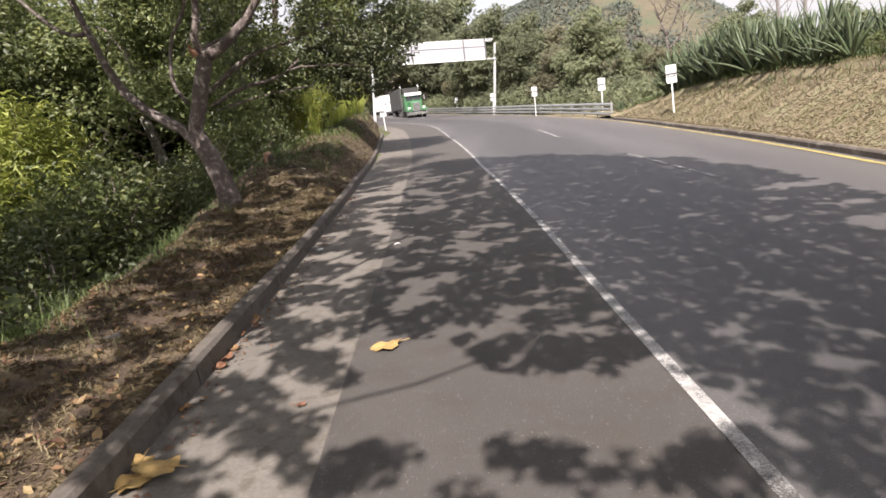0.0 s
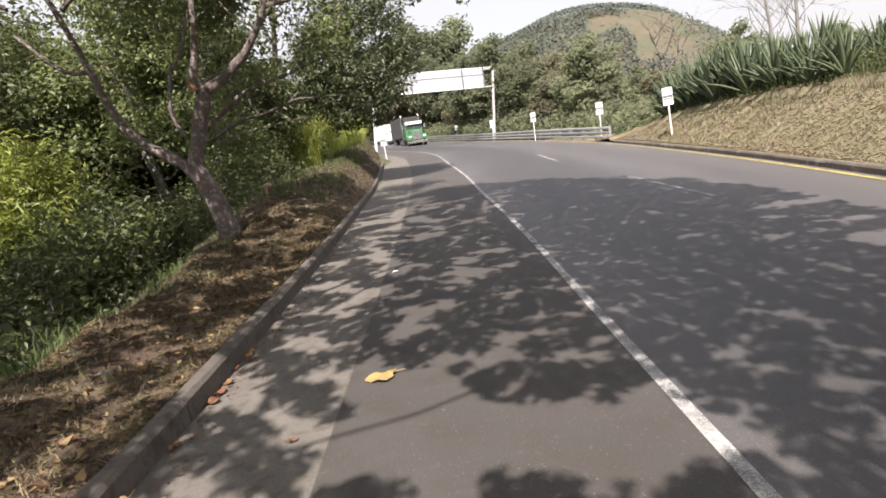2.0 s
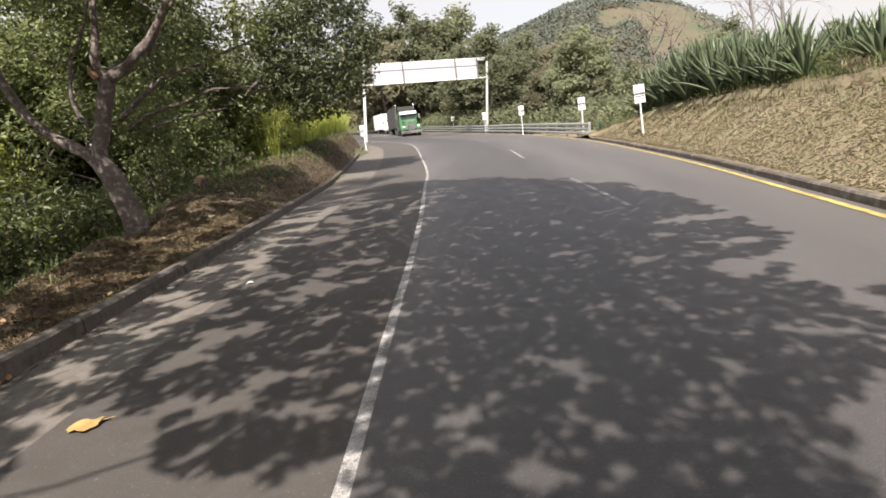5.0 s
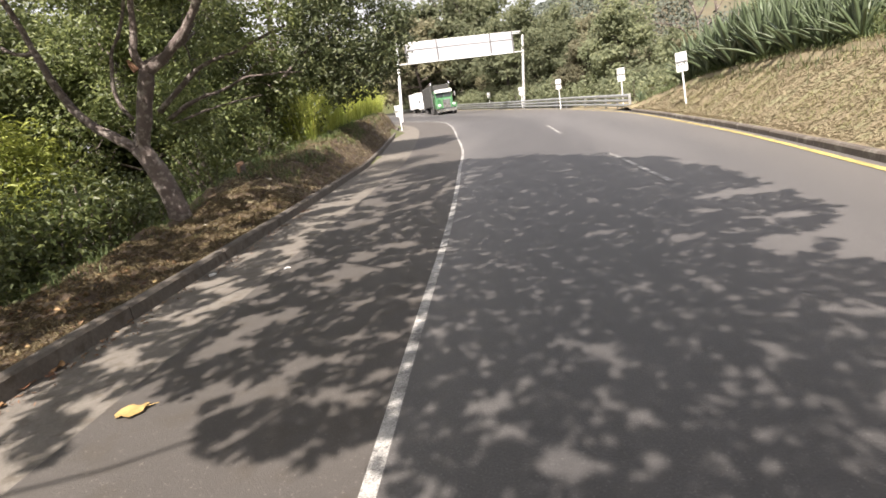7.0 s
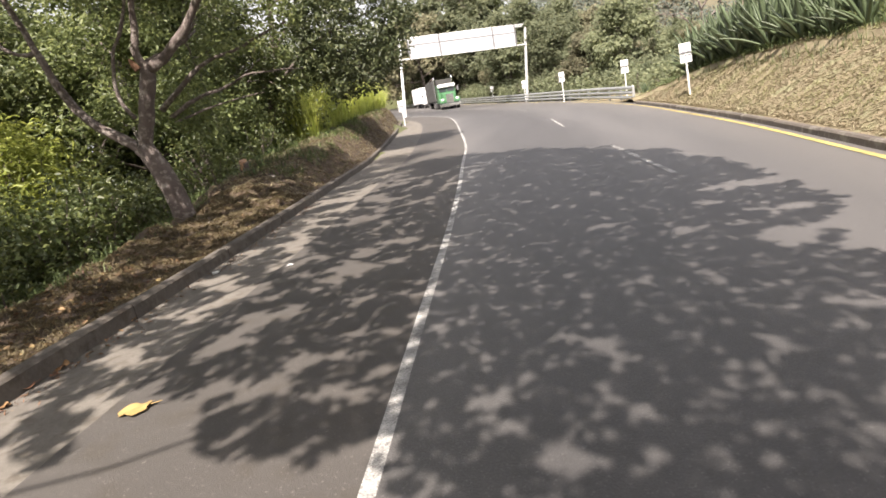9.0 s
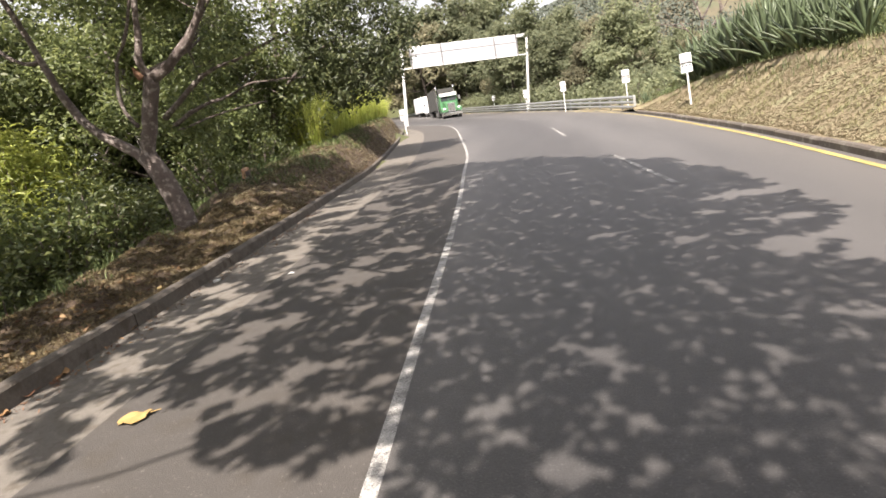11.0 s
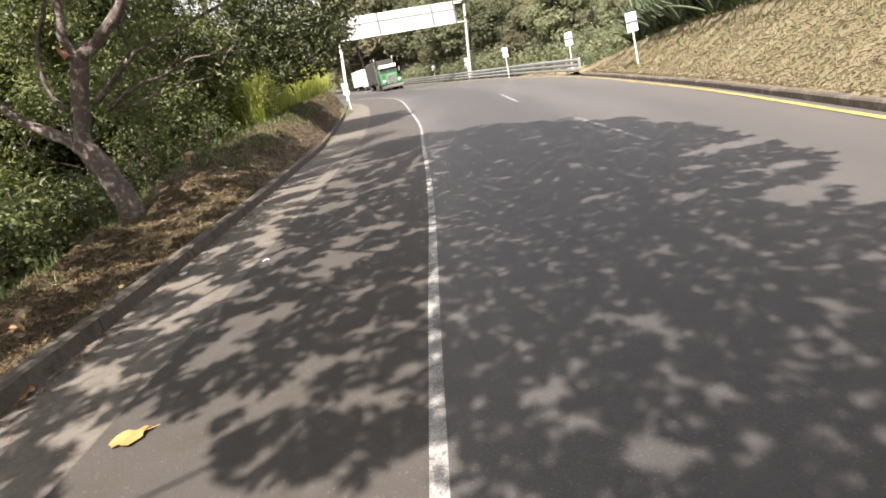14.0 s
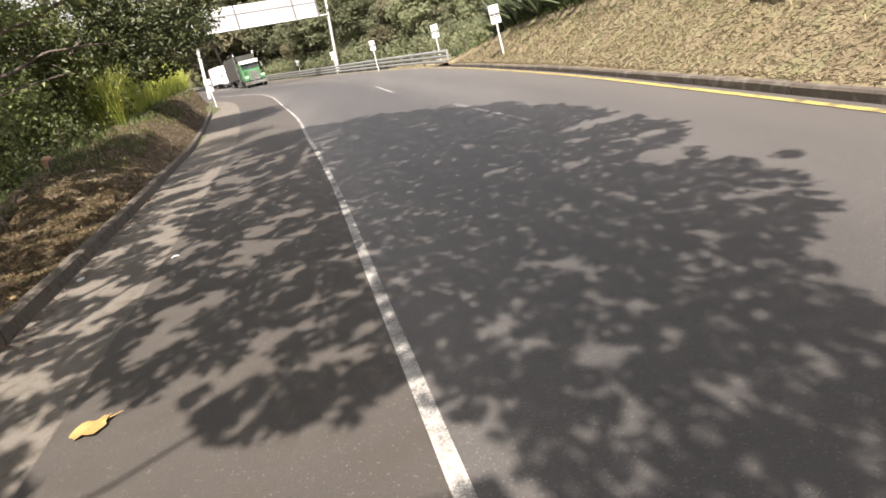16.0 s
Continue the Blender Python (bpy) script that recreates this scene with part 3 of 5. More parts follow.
RAIL = spline(((28, 6.1), (31.4, 5.5), (38, 4.15), (44.9, 2.4), (53, -0.4), (62, -3.9), (73, -8.6), (85, -14.2), (100, -23), (115, -34)))
RAIL_Z = spline(((28, 0.28), (31.4, 0.32), (45, 0.52), (62, 0.92), (85, 1.68), (115, 2.7)))
rail = tagged(new("guard_rail"), "galvanised steel guard rail with three ridged bars on posts", "guard rail")
PROFILE = ((0.0, 0.0), (-0.02, 0.03), (-0.06, 0.05), (-0.07, 0.09), (-0.05, 0.13), (-0.01, 0.155), (0.0, 0.17))
for lift in (0.02, 0.27, 0.52):
    ys = steps(31.2, 112, 4.0)
    for y0, y1 in zip(ys[:-1], ys[1:]):
        V, F = [], []
        for i in range(4):
            y = y0 + (y1 - y0) * i / 3
            x, z = float(RAIL(y)), float(RAIL_Z(y)) + lift
            for px, pz in PROFILE:
                V.append((x + px, y, z + pz))
            for px, pz in reversed(PROFILE):
                V.append((x + px + 0.012, y, z + pz))
        m = 2 * len(PROFILE)
        for i in range(3):
            for k in range(m):
                F.append((i * m + k, i * m + (k + 1) % m, (i + 1) * m + (k + 1) % m, (i + 1) * m + k))
        F += [tuple(range(m)), tuple(3 * m + k for k in reversed(range(m)))]
        mesh_ob("beam", V, F, M_STEEL, rail)
for y in steps(31.5, 112, 2.4):
    x, z = float(RAIL(y)) + 0.09, float(RAIL_Z(y))
    bm = bmesh.new()
    box(bm, x, y, z + 0.1, 0.11, 0.09, 1.15, 0.008)
    part("rail_post", bm, M_STEEL, rail)
bm = bmesh.new()
box(bm, float(RAIL(31.1)) - 0.03, 31.12, 0.66, 0.12, 0.03, 0.74, 0.01)
part("end_plate", bm, M_STEEL, rail)


# ---- trees ----
def limb(points, r0, r1, V, F, sides=8, steps_=5):
    pts = curve_points(points, steps_)
    n = len(pts)
    tube_data(pts, [r0 + (r1 - r0) * (i / (n - 1)) ** 0.8 for i in range(n)], sides, V, F)
    return pts


def grow(rng, start, direction, length, radius, V, F, tips, depth, spread=0.75, droop=0.0):
    """A limb that forks into finer limbs; the ends are kept for leaves."""
    d = Vector(direction).normalized()
    pts, p = [Vector(start)], Vector(start)
    for k in range(4):
        d = (d + Vector(rng.normal(size=3)) * 0.16 + Vector((0, 0, 0.06 - droop))).normalized()
        p = p + d * length / 4
        pts.append(p.copy())
    tube_data(pts, [radius * (1 - 0.13 * i) for i in range(5)], 5 if depth < 2 else 7, V, F)
    if depth == 0:
        tips += [(tuple(pts[2]), length), (tuple(pts[4]), length)]
        return
    for k in range(3 if depth > 1 else 2 + int(rng.random() > 0.4)):
        nd = (d + Vector(rng.normal(size=3)) * spread).normalized()
        at = pts[2 + int(rng.integers(0, 3))]
        grow(rng, at, nd, length * (0.62 + 0.2 * rng.random()), radius * 0.5, V, F, tips, depth - 1, spread, droop)


def tree(name, label, seed, trunk_paths, starts, leaf, bark, leaf_size=0.13, width=0.5, per=180, clump=0.55, depth=3, extra=(), droop=0.0, spread=0.75, keep=1.0, category="tree", twigs=()):
    """trunk_paths: (points, r0, r1); starts: (point, direction, length, radius) of branching limbs."""
    rng = np.random.default_rng(seed)
    t = tagged(new(name), label, category)
    def rough_bark(vs):
        return [tuple(Vector(v) + 0.03 * noise.noise_vector(Vector(v) * 2.6) + 0.012 * noise.noise_vector(Vector(v) * 9)) for v in vs]

    for k, (pts, r0, r1) in enumerate(trunk_paths):
        V, F = [], []
        limb(pts, r0, r1, V, F, 10)
        mesh_ob("branch" if k else "trunk", rough_bark(V), F, bark, t, smooth=True)
    tips, fine = [], []
    for ends, levels, (p, d, l, r) in [(tips, depth, q) for q in starts] + [(fine, 1, q) for q in twigs]:
        V, F = [], []
        grow(rng, p, d, l, r, V, F, ends, levels, spread, droop)
        mesh_ob("twig", rough_bark(V), F, bark, t, smooth=True)
    clumps = [(c, 0.12 + 0.1 * rng.random()) for c, _ in fine] + [(c, clump * (0.6 + 0.8 * rng.random())) for c, _ in tips if rng.random() < keep] + list(extra)
    if leaf:
        P, N = clump_points(rng, clumps, per)
        leaf_cloud("crown", P, N, leaf_size * (0.6 + 0.8 * rng.random(len(P))), width, leaf, t, rng=rng)
    return t


# the leaning tree beside the kerb
verge_tree = tree("verge_tree", "leaning forked tree with grey-brown bark and dark glossy leaves", 3,
     [(((-5.3, 10.2, -0.7), (-5.45, 10.3, 0.0), (-5.46, 10.3, 0.55), (-5.66, 10.3, 1.24), (-5.92, 10.3, 1.85)), 0.27, 0.19),
      (((-5.92, 10.3, 1.8), (-5.64, 10.3, 2.5), (-5.34, 10.3, 3.31)), 0.16, 0.14),
      (((-5.34, 10.3, 3.28), (-4.74, 10.4, 3.6), (-4.0, 10.5, 4.4), (-3.3, 10.6, 6.0)), 0.12, 0.05),
      (((-5.34, 10.3, 3.28), (-5.4, 10.2, 3.7), (-5.16, 10.2, 5.0), (-5.3, 10.0, 7.2)), 0.1, 0.04),
      (((-5.86, 10.2, 2.4), (-6.02, 10.1, 2.85), (-5.85, 10.1, 3.62), (-5.5, 10.2, 4.3), (-5.1, 10.4, 5.6)), 0.045, 0.03),
      (((-5.95, 10.3, 1.7), (-6.25, 10.3, 1.98), (-6.8, 10.2, 2.4), (-7.25, 10.2, 2.9), (-7.5, 10.1, 3.7), (-7.75, 10.0, 4.7), (-8.3, 9.8, 6.4)), 0.13, 0.05),
      (((-7.6, 10.1, 4.0), (-8.1, 10.0, 4.1), (-8.9, 9.9, 4.9)), 0.055, 0.03),
      (((-6.3, 11.6, 2.6), (-5.0, 11.5, 3.3), (-4.1, 11.5, 3.5), (-2.8, 11.5, 3.8)), 0.07, 0.02),
      (((-6.2, 11.7, 2.4), (-5.3, 11.5, 2.68), (-4.4, 11.5, 2.82), (-3.8, 11.5, 2.95), (-2.6, 11.5, 2.85)), 0.055, 0.012),
      (((-6.1, 11.7, 2.3), (-4.7, 11.5, 2.48), (-3.6, 11.5, 2.55)), 0.03, 0.01),
      (((-3.6, 10.55, 5.3), (-3.2, 10.9, 5.62), (-2.46, 11.0, 5.54), (-1.62, 11.0, 5.3), (-1.2, 11.0, 5.03), (-0.5, 11.0, 4.86), (0.1, 11.0, 4.81), (0.55, 11.0, 4.87), (0.9, 11.0, 4.99), (1.6, 11.0, 4.96), (2.3, 11.0, 5.2)), 0.055, 0.01),
      (((-5.35, 10.2, -0.3), (-5.15, 9.9, 0.02), (-5.0, 9.5, -0.15)), 0.12, 0.05), (((-5.4, 10.3, -0.2), (-5.0, 10.5, 0.12), (-4.5, 10.7, 0.05)), 0.11, 0.04)],
     [((-3.2, 10.6, 6.2), (0.5, 0.0, 0.6), 1.9, 0.05), ((-3.9, 10.5, 4.7), (0.9, 0.3, 0.1), 1.9, 0.05), ((-4.6, 10.4, 3.75), (0.7, 0.5, 0.55), 1.7, 0.045),
      ((-5.3, 10.0, 7.2), (0.1, -0.2, 0.9), 2.0, 0.05), ((-5.2, 10.2, 5.0), (-0.5, 0.4, 0.6), 1.9, 0.05), ((-4.2, 11.2, 6.6), (0.3, 0.6, 0.6), 2.0, 0.045),
      ((-8.5, 9.8, 6.6), (-0.4, 0, 0.7), 1.9, 0.05), ((-7.8, 10.0, 5.2), (0.5, 0.3, 0.8), 1.9, 0.05), ((-8.9, 9.9, 5.4), (-0.8, 0.1, 0.6), 1.7, 0.04),
      ((-5.4, 10.3, 3.4), (0.4, 0.9, 0.6), 1.8, 0.05), ((-5.3, 10.0, 6.2), (-0.7, -0.3, 0.4), 2.0, 0.045)],
     M_LEAF, M_BARK, 0.125, 0.45, 300, 0.52, 3, keep=0.85,
     twigs=[((-0.55, 11.0, 4.86), (0.7, 0.0, -0.6), 0.5, 0.011), ((-0.3, 11.0, 4.85), (0.6, 0.2, 0.7), 0.6, 0.012), ((0.7, 11.0, 4.92), (0.4, 0, 0.9), 0.5, 0.01), ((-1.1, 11.0, 4.9), (0.7, 0, -0.1), 0.5, 0.012), ((1.6, 11.0, 4.97), (0.3, 0.2, 0.8), 0.5, 0.01), ((-1.9, 11.0, 5.3), (0.1, 0.2, 0.9), 0.8, 0.014), ((0.0, 11.0, 4.9), (0.3, 0.1, 0.9), 0.6, 0.01), ((1.1, 11.0, 5.0), (0.5, 0.1, 0.6), 0.5, 0.01)],
     extra=[((-2.9, 11.5, 3.9), 0.5), ((-3.6, 11.5, 3.7), 0.5), ((-4.3, 11.5, 3.6), 0.45)])
M_STUB = surface("torn_orange_wood", (0.15, 0.072, 0.042), (0.25, 0.135, 0.08), 12, 50, 0.8, 0.4)
V, F = tube_data([(-5.44, 10.16, 3.3), (-5.5, 10.12, 3.42), (-5.53, 10.1, 3.52)], [0.07, 0.055, 0.025], 8)
mesh_ob("broken_stub", V, F, M_STUB, verge_tree, "torn orange stub of a broken branch")
# the dense dark crown farther along the verge
rng_d = np.random.default_rng(17)
dark_clumps = []
while len(dark_clumps) < 400:
    q = rng_d.uniform(-1, 1, 3)
    x, y, z = -5.3 + 2.6 * q[0], 22.0 + 1.7 * q[1], 5.25 + 2.65 * q[2]
    rim = q[0] ** 2 + q[1] ** 2 + q[2] ** 2 + 0.5 * noise.noise(Vector((x, y, z)) * 0.8)
    if rim > 1.0 or (rim < 0.4 and rng_d.random() < 0.75) or (x < -6.4 and z > 7.0):
        continue
    dark_clumps.append(((x, y, z), 0.28 + 0.34 * rng_d.random()))
while len(dark_clumps) < 450:
    x, z = rng_d.uniform(-10.5, -7.2), rng_d.uniform(3.4, 5.6)
    dark_clumps.append(((x, rng_d.uniform(21, 23.5), z), 0.3 + 0.35 * rng_d.random()))
tree("dark_verge_tree", "dense dark-leaved tree hanging over the edge of the road", 19,
     [(((-10.0, 22.4, -0.8), (-9.8, 22.3, 1.5), (-9.2, 22.2, 3.4), (-8.6, 22.1, 5.5), (-8.2, 22.0, 8.0)), 0.24, 0.08), (((-9.3, 22.2, 3.2), (-7.4, 22.0, 4.6), (-5.6, 21.9, 5.2), (-3.8, 21.8, 5.6)), 0.1, 0.03), (((-8.8, 22.1, 4.8), (-7.0, 22.3, 6.4), (-5.2, 22.3, 7.6)), 0.09, 0.03)],
     [], M_LEAF_DARK, M_BARK, 0.17, 0.42, 240, extra=dark_clumps)
# second trunk behind
M_BARK_MOTTLED = surface("mottled_bark", (0.05, 0.044, 0.038), (0.16, 0.145, 0.13), 5.0, 25, 0.9, 0.7, 0.02, tint=(0.32, 0.3, 0.28))
tree("mottled_tree", "slim tree with pale mottled bark standing in the bushes", 5,
     [(((-10.7, 16.5, -2.0), (-10.85, 16.5, -0.6), (-10.9, 16.5, 0.9), (-11.05, 16.5, 1.9), (-11.3, 16.5, 3.0), (-11.3, 16.6, 5.4)), 0.25, 0.12)],
     [((-11.3, 16.6, 5.0), (0.5, 0.3, 0.7), 2.6, 0.08), ((-11.3, 16.6, 5.2), (-0.6, -0.2, 0.7), 2.6, 0.08), ((-11.3, 16.6, 5.2), (0.1, 0.6, 0.9), 2.6, 0.08), ((-11.3, 16.5, 3.6), (-0.9, 0.2, 0.3), 2.2, 0.05), ((-11.3, 16.5, 3.9), (0.9, 0.4, 0.3), 2.2, 0.05), ((-11.3, 16.6, 5.2), (0.4, -0.6, 0.8), 2.4, 0.06)],
     M_LEAF, M_BARK_MOTTLED, 0.16, 0.5, 140, 0.55, 3, keep=0.7)
# the tree behind the viewer whose crown shades the road; its shape is planned by where the shade falls
SHADE_RIGHT = spline(((0.8, 3.6), (2.4, 3.75), (3.0, 3.95), (3.3, 4.4), (3.6, 4.6), (4.2, 4.72), (5.0, 4.66), (5.9, 4.8), (6.5, 5.15), (7.5, 5.1), (8.5, 5.0), (10, 4.9), (11.5, 4.5), (13.5, 3.6), (15.3, 2.4), (17, 0.7), (18.2, -1.4)))
SHADE_NEAR = spline(((-2.2, 2.9), (-0.75, 2.9), (-0.3, 3.1), (0.1, 3.0), (0.3, 2.6), (0.7, 2.48), (1.2, 2.3), (1.42, 2.55), (1.7, 2.1), (2.0, 1.5), (2.5, 1.0), (5, 0.6)))
# openings in the crown: place and half size of the sunny patch under each
GAPS_OUTER = ((4.73, 7.99, 0.5, 0.22), (4.62, 6.51, 0.3, 0.14), (4.03, 7.18, 0.2, 0.1), (3.61, 6.04, 0.12, 0.12), (3.5, 4.49, 0.1, 0.11), (3.62, 4.22, 0.1, 0.06), (4.12, 4.0, 0.06, 0.12), (4.4, 3.81, 0.12, 0.06), (4.03, 3.62, 0.07, 0.09), (4.06, 3.45, 0.09, 0.06), (3.9, 3.13, 0.06, 0.06), (3.58, 3.35, 0.08, 0.22), (3.36, 3.12, 0.1, 0.04), (4.33, 5.46, 0.3, 0.36), (3.5, 2.78, 0.08, 0.05), (3.5, 2.5, 0.12, 0.05), (3.15, 2.94, 0.08, 0.03), (3.25, 2.3, 0.06, 0.07), (4.75, 5.75, 0.2, 0.14))
GAPS_MIDDLE = ((2.61, 3.46, 0.12, 0.15), (2.71, 3.17, 0.08, 0.06), (2.62, 2.85, 0.06, 0.14), (2.97, 4.62, 0.1, 0.1), (2.05, 2.86, 0.12, 0.11), (2.16, 2.62, 0.07, 0.05), (2.45, 2.33, 0.08, 0.09), (2.87, 2.31, 0.08, 0.1), (3.53, 4.6, 0.06, 0.1))
GAPS_INNER = ((0.01, 5.92, 0.55, 0.22), (0.24, 7.05, 0.42, 0.14), (0.84, 6.51, 0.26, 0.12), (-0.47, 4.45, 0.27, 0.2), (0.83, 3.95, 0.26, 0.1), (0.78, 3.58, 0.22, 0.09), (0.48, 3.48, 0.12, 0.12), (1.24, 3.25, 0.09, 0.1), (1.1, 3.01, 0.24, 0.08), (0.85, 2.97, 0.1, 0.07), (1.1, 4.77, 0.2, 0.1), (1.18, 4.28, 0.12, 0.07), (-0.71, 4.07, 0.25, 0.18), (-1.07, 4.31, 0.2, 0.13), (0.6, 4.76, 0.1, 0.09), (-0.36, 4.0, 0.09, 0.1), (0.61, 2.71, 0.06, 0.08), (0.21, 3.14, 0.45, 0.12))


def shaded(x, y):
    """Whether leaves stand between the sun and this place on the road."""
    ragged = noise.noise(Vector((x * 2.6, y * 2.6, 1.7))) + 0.6 * noise.noise(Vector((x * 6.5, y * 6.5, 5.2)))
    if y > 18.3 or x > float(SHADE_RIGHT(max(0.8, y))) + (0.09 + 0.5 * smooth((y - 9.5) / 5)) * ragged:
        return False
    if x < -0.4 - 0.06 * y + 0.15 * ragged:          # light and shade in slanting streaks over the gutter
        return noise.noise(Vector((x * 1.1 - y * 0.5, y * 2.3 + x * 1.2, 3.1))) + 0.3 * ragged > -0.02
    if 1.5 + 0.3 * ragged < y < float(SHADE_NEAR(max(-2.2, x))) + 0.1 * ragged:
        return False
    if y <= 1.6 and x < 1.9 and ragged < 0.0:
        return False
    for gx, gy, gw, gh in GAPS_OUTER + GAPS_MIDDLE + GAPS_INNER:
        if abs(x - gx) < gw + 0.3 and ((x - gx) / (gw + 0.02)) ** 2 + ((y - gy) / (gh + 0.025)) ** 2 < 1 + 0.6 * ragged:
            return False
    fleck = noise.noise(Vector((x * 3.0, y * 1.9, 6.1)))
    limit = -0.58
    if y > 8.5:
        limit = -0.56 + 0.14 * smooth((y - 8.5) / 5)
    if x < -0.2 + 0.04 * y:
        limit = max(limit, -0.14)
    if x > 3.2 and y < 2.7:
        limit = -0.35
    return fleck > limit


rng_shade = np.random.default_rng(21)
shade_clumps = []
for gy in np.arange(0.7, 18.4, 0.125):
    for gx in np.arange(-2.0, 5.3, 0.125):
        x, y = gx + float(rng_shade.uniform(-0.06, 0.06)), gy + float(rng_shade.uniform(-0.06, 0.06))
        if shaded(x, y) or math.hypot(x - 5.05, (y - 4.6) * 0.9) < 0.13:
            z = 5.5 + 0.18 * y + float(rng_shade.uniform(-0.35, 0.35))
            shade_clumps.append(((x, y - 0.84 * z, z), 0.08 + 0.05 * float(rng_shade.random())))
road_clumps = len(shade_clumps)
while len(shade_clumps) < road_clumps + 720:
    q = rng_shade.uniform(-1, 1, 3)
    x, y = -5.3 + 3.2 * q[0], 7.0 + 8.0 * q[1]
    hole = 0.3 * noise.noise(Vector((x * 0.6 + 2, y * 0.6, 4.7))) + noise.noise(Vector((x * 1.9, y * 1.8, 9.1)))
    if abs(q[0]) ** 3 + abs(q[1]) ** 3 > 1 or hole < -0.06:
        continue
    z = 5.6 + 0.15 * y
    shade_clumps.append(((x, y - 0.84 * z, z + 0.4 * q[2]), 0.13 + 0.2 * rng_shade.random()))
tree("shade_tree", "broad leafy tree whose crown spreads high over the road", 11,
     [(((-5.6, -6.6, -0.6), (-5.3, -6.2, 2.0), (-4.6, -5.4, 4.2), (-3.6, -4.4, 5.8)), 0.36, 0.14),
      (((-3.6, -4.4, 5.8), (-1.6, -1.0, 6.6), (-0.6, 3.6, 7.6), (-0.4, 8.0, 8.2)), 0.04, 0.01), (((-3.6, -4.4, 5.8), (-4.4, -0.6, 6.5), (-5.0, 4.0, 7.3), (-5.8, 8.8, 7.9)), 0.07, 0.015),
      (((-3.2, -3.8, 6.0), (0.6, -2.6, 6.4), (2.6, 1.4, 7.2), (3.6, 5.6, 7.9)), 0.018, 0.008), (((-0.9, 2.4, 7.4), (0.8, 4.6, 7.8), (2.2, 7.4, 8.2)), 0.02, 0.008),
      (((-3.6, -2.4, 6.4), (-1.2, 1.05, 6.6), (-0.22, 0.77, 6.6), (0.5, 0.35, 6.6), (0.95, 0.6, 6.6), (1.6, 0.75, 6.6)), 0.035, 0.02)],
     [], M_LEAF, M_BARK, 0.12, 0.55, 1300, extra=shade_clumps)
# unseen tree added left of the viewer, only to darken the bushes below
side_clumps = []
while len(side_clumps) < 340:
    q = rng_shade.uniform(-1, 1, 3)
    x, y = -9.0 + 1.9 * q[0], -2.2 + 6.6 * q[1]
    if q[0] ** 2 + q[1] ** 2 > 1 or noise.noise(Vector((x * 0.8, y * 0.8, 3.3))) < -0.14:
        continue
    side_clumps.append(((x, y, 7.0 + 0.8 * q[2]), 0.25 + 0.35 * rng_shade.random()))
tree("slope_shade_tree", "unseen leafy tree added on the slope to shade the bushes", 12,
     [(((-11.5, -4.6, -4.0), (-11.3, -4.3, 0.5), (-11.0, -3.6, 4.0), (-10.8, -2.8, 6.8)), 0.3, 0.1), (((-10.9, -3.2, 5.6), (-9.6, -1.0, 6.8), (-8.8, 1.6, 7.2)), 0.07, 0.02), (((-10.9, -3.0, 6.2), (-12.0, -0.6, 7.0), (-12.4, 2.4, 7.2)), 0.07, 0.02)],
     [], M_LEAF, M_BARK, 0.19, 0.55, 170, extra=side_clumps)


# ---- bank on the right: sword-leaved plants, grass, trees ----
def sword_leaf_mesh(name, length, width, bend):
    """A thick, channelled, pointed leaf that grows along +x and bends down."""
    V, F = [], []
    n = 6
    for i in range(n + 1):
        q = i / n
        w = width * (0.55 + 0.9 * q) if q < 0.45 else width * 0.955 * (1 - ((q - 0.45) / 0.55) ** 1.6) + 0.002
        x, z = length * q, -bend * length * q * q
        V += [(x, -w / 2, z + w * 0.28), (x, 0, z), (x, w / 2, z + w * 0.28), (x, 0, z - 0.016 * (1 - q) - 0.004)]
    for i in range(n):
        for k in range(4):
            F.append((i * 4 + k, i * 4 + (k + 1) % 4, (i + 1) * 4 + (k + 1) % 4, (i + 1) * 4 + k))
    F += [(3, 2, 1, 0), (n * 4, n * 4 + 1, n * 4 + 2, n * 4 + 3)]
    me = bpy.data.meshes.new(name)
    me.from_pydata(V, [], F)
    me.materials.append(M_AGAVE)
    me.polygons.foreach_set("use_smooth", [True] * len(me.polygons))
    return me


SWORDS = [sword_leaf_mesh("sword_leaf", l, w, b) for l, w, b in ((1.35, 0.17, 0.04), (1.5, 0.16, 0.08), (1.15, 0.18, 0.12), (1.3, 0.15, 0.2))]


def agave(x, y, z, size, seed):
    rng = np.random.default_rng(seed)
    a_ = tagged(holder("agave"), "clump of stiff blue-green sword-shaped agave leaves on the bank", "agave", "agaves along the bank")
    a_.matrix_basis = pose(x, y, z, 0, 0, float(rng.uniform(0, 360))) @ Matrix.Diagonal((size, size, size, 1))
    n = int(rng.integers(24, 34))
    for k in range(n):
        q = (k + 0.5) / n
        leaf = new("leaf", SWORDS[min(3, int(q * 3.0 + rng.random() * 1.2))])
        leaf.parent = a_
        leaf.matrix_basis = pose(0, 0, 0.05, 0, 0, k * 137.5 + float(rng.uniform(-12, 12))) @ pose(0.04, 0, 0.06 * (1 - q), 0, -(88 - 56 * q ** 1.1 + float(rng.uniform(-7, 7))), 0)
    return a_


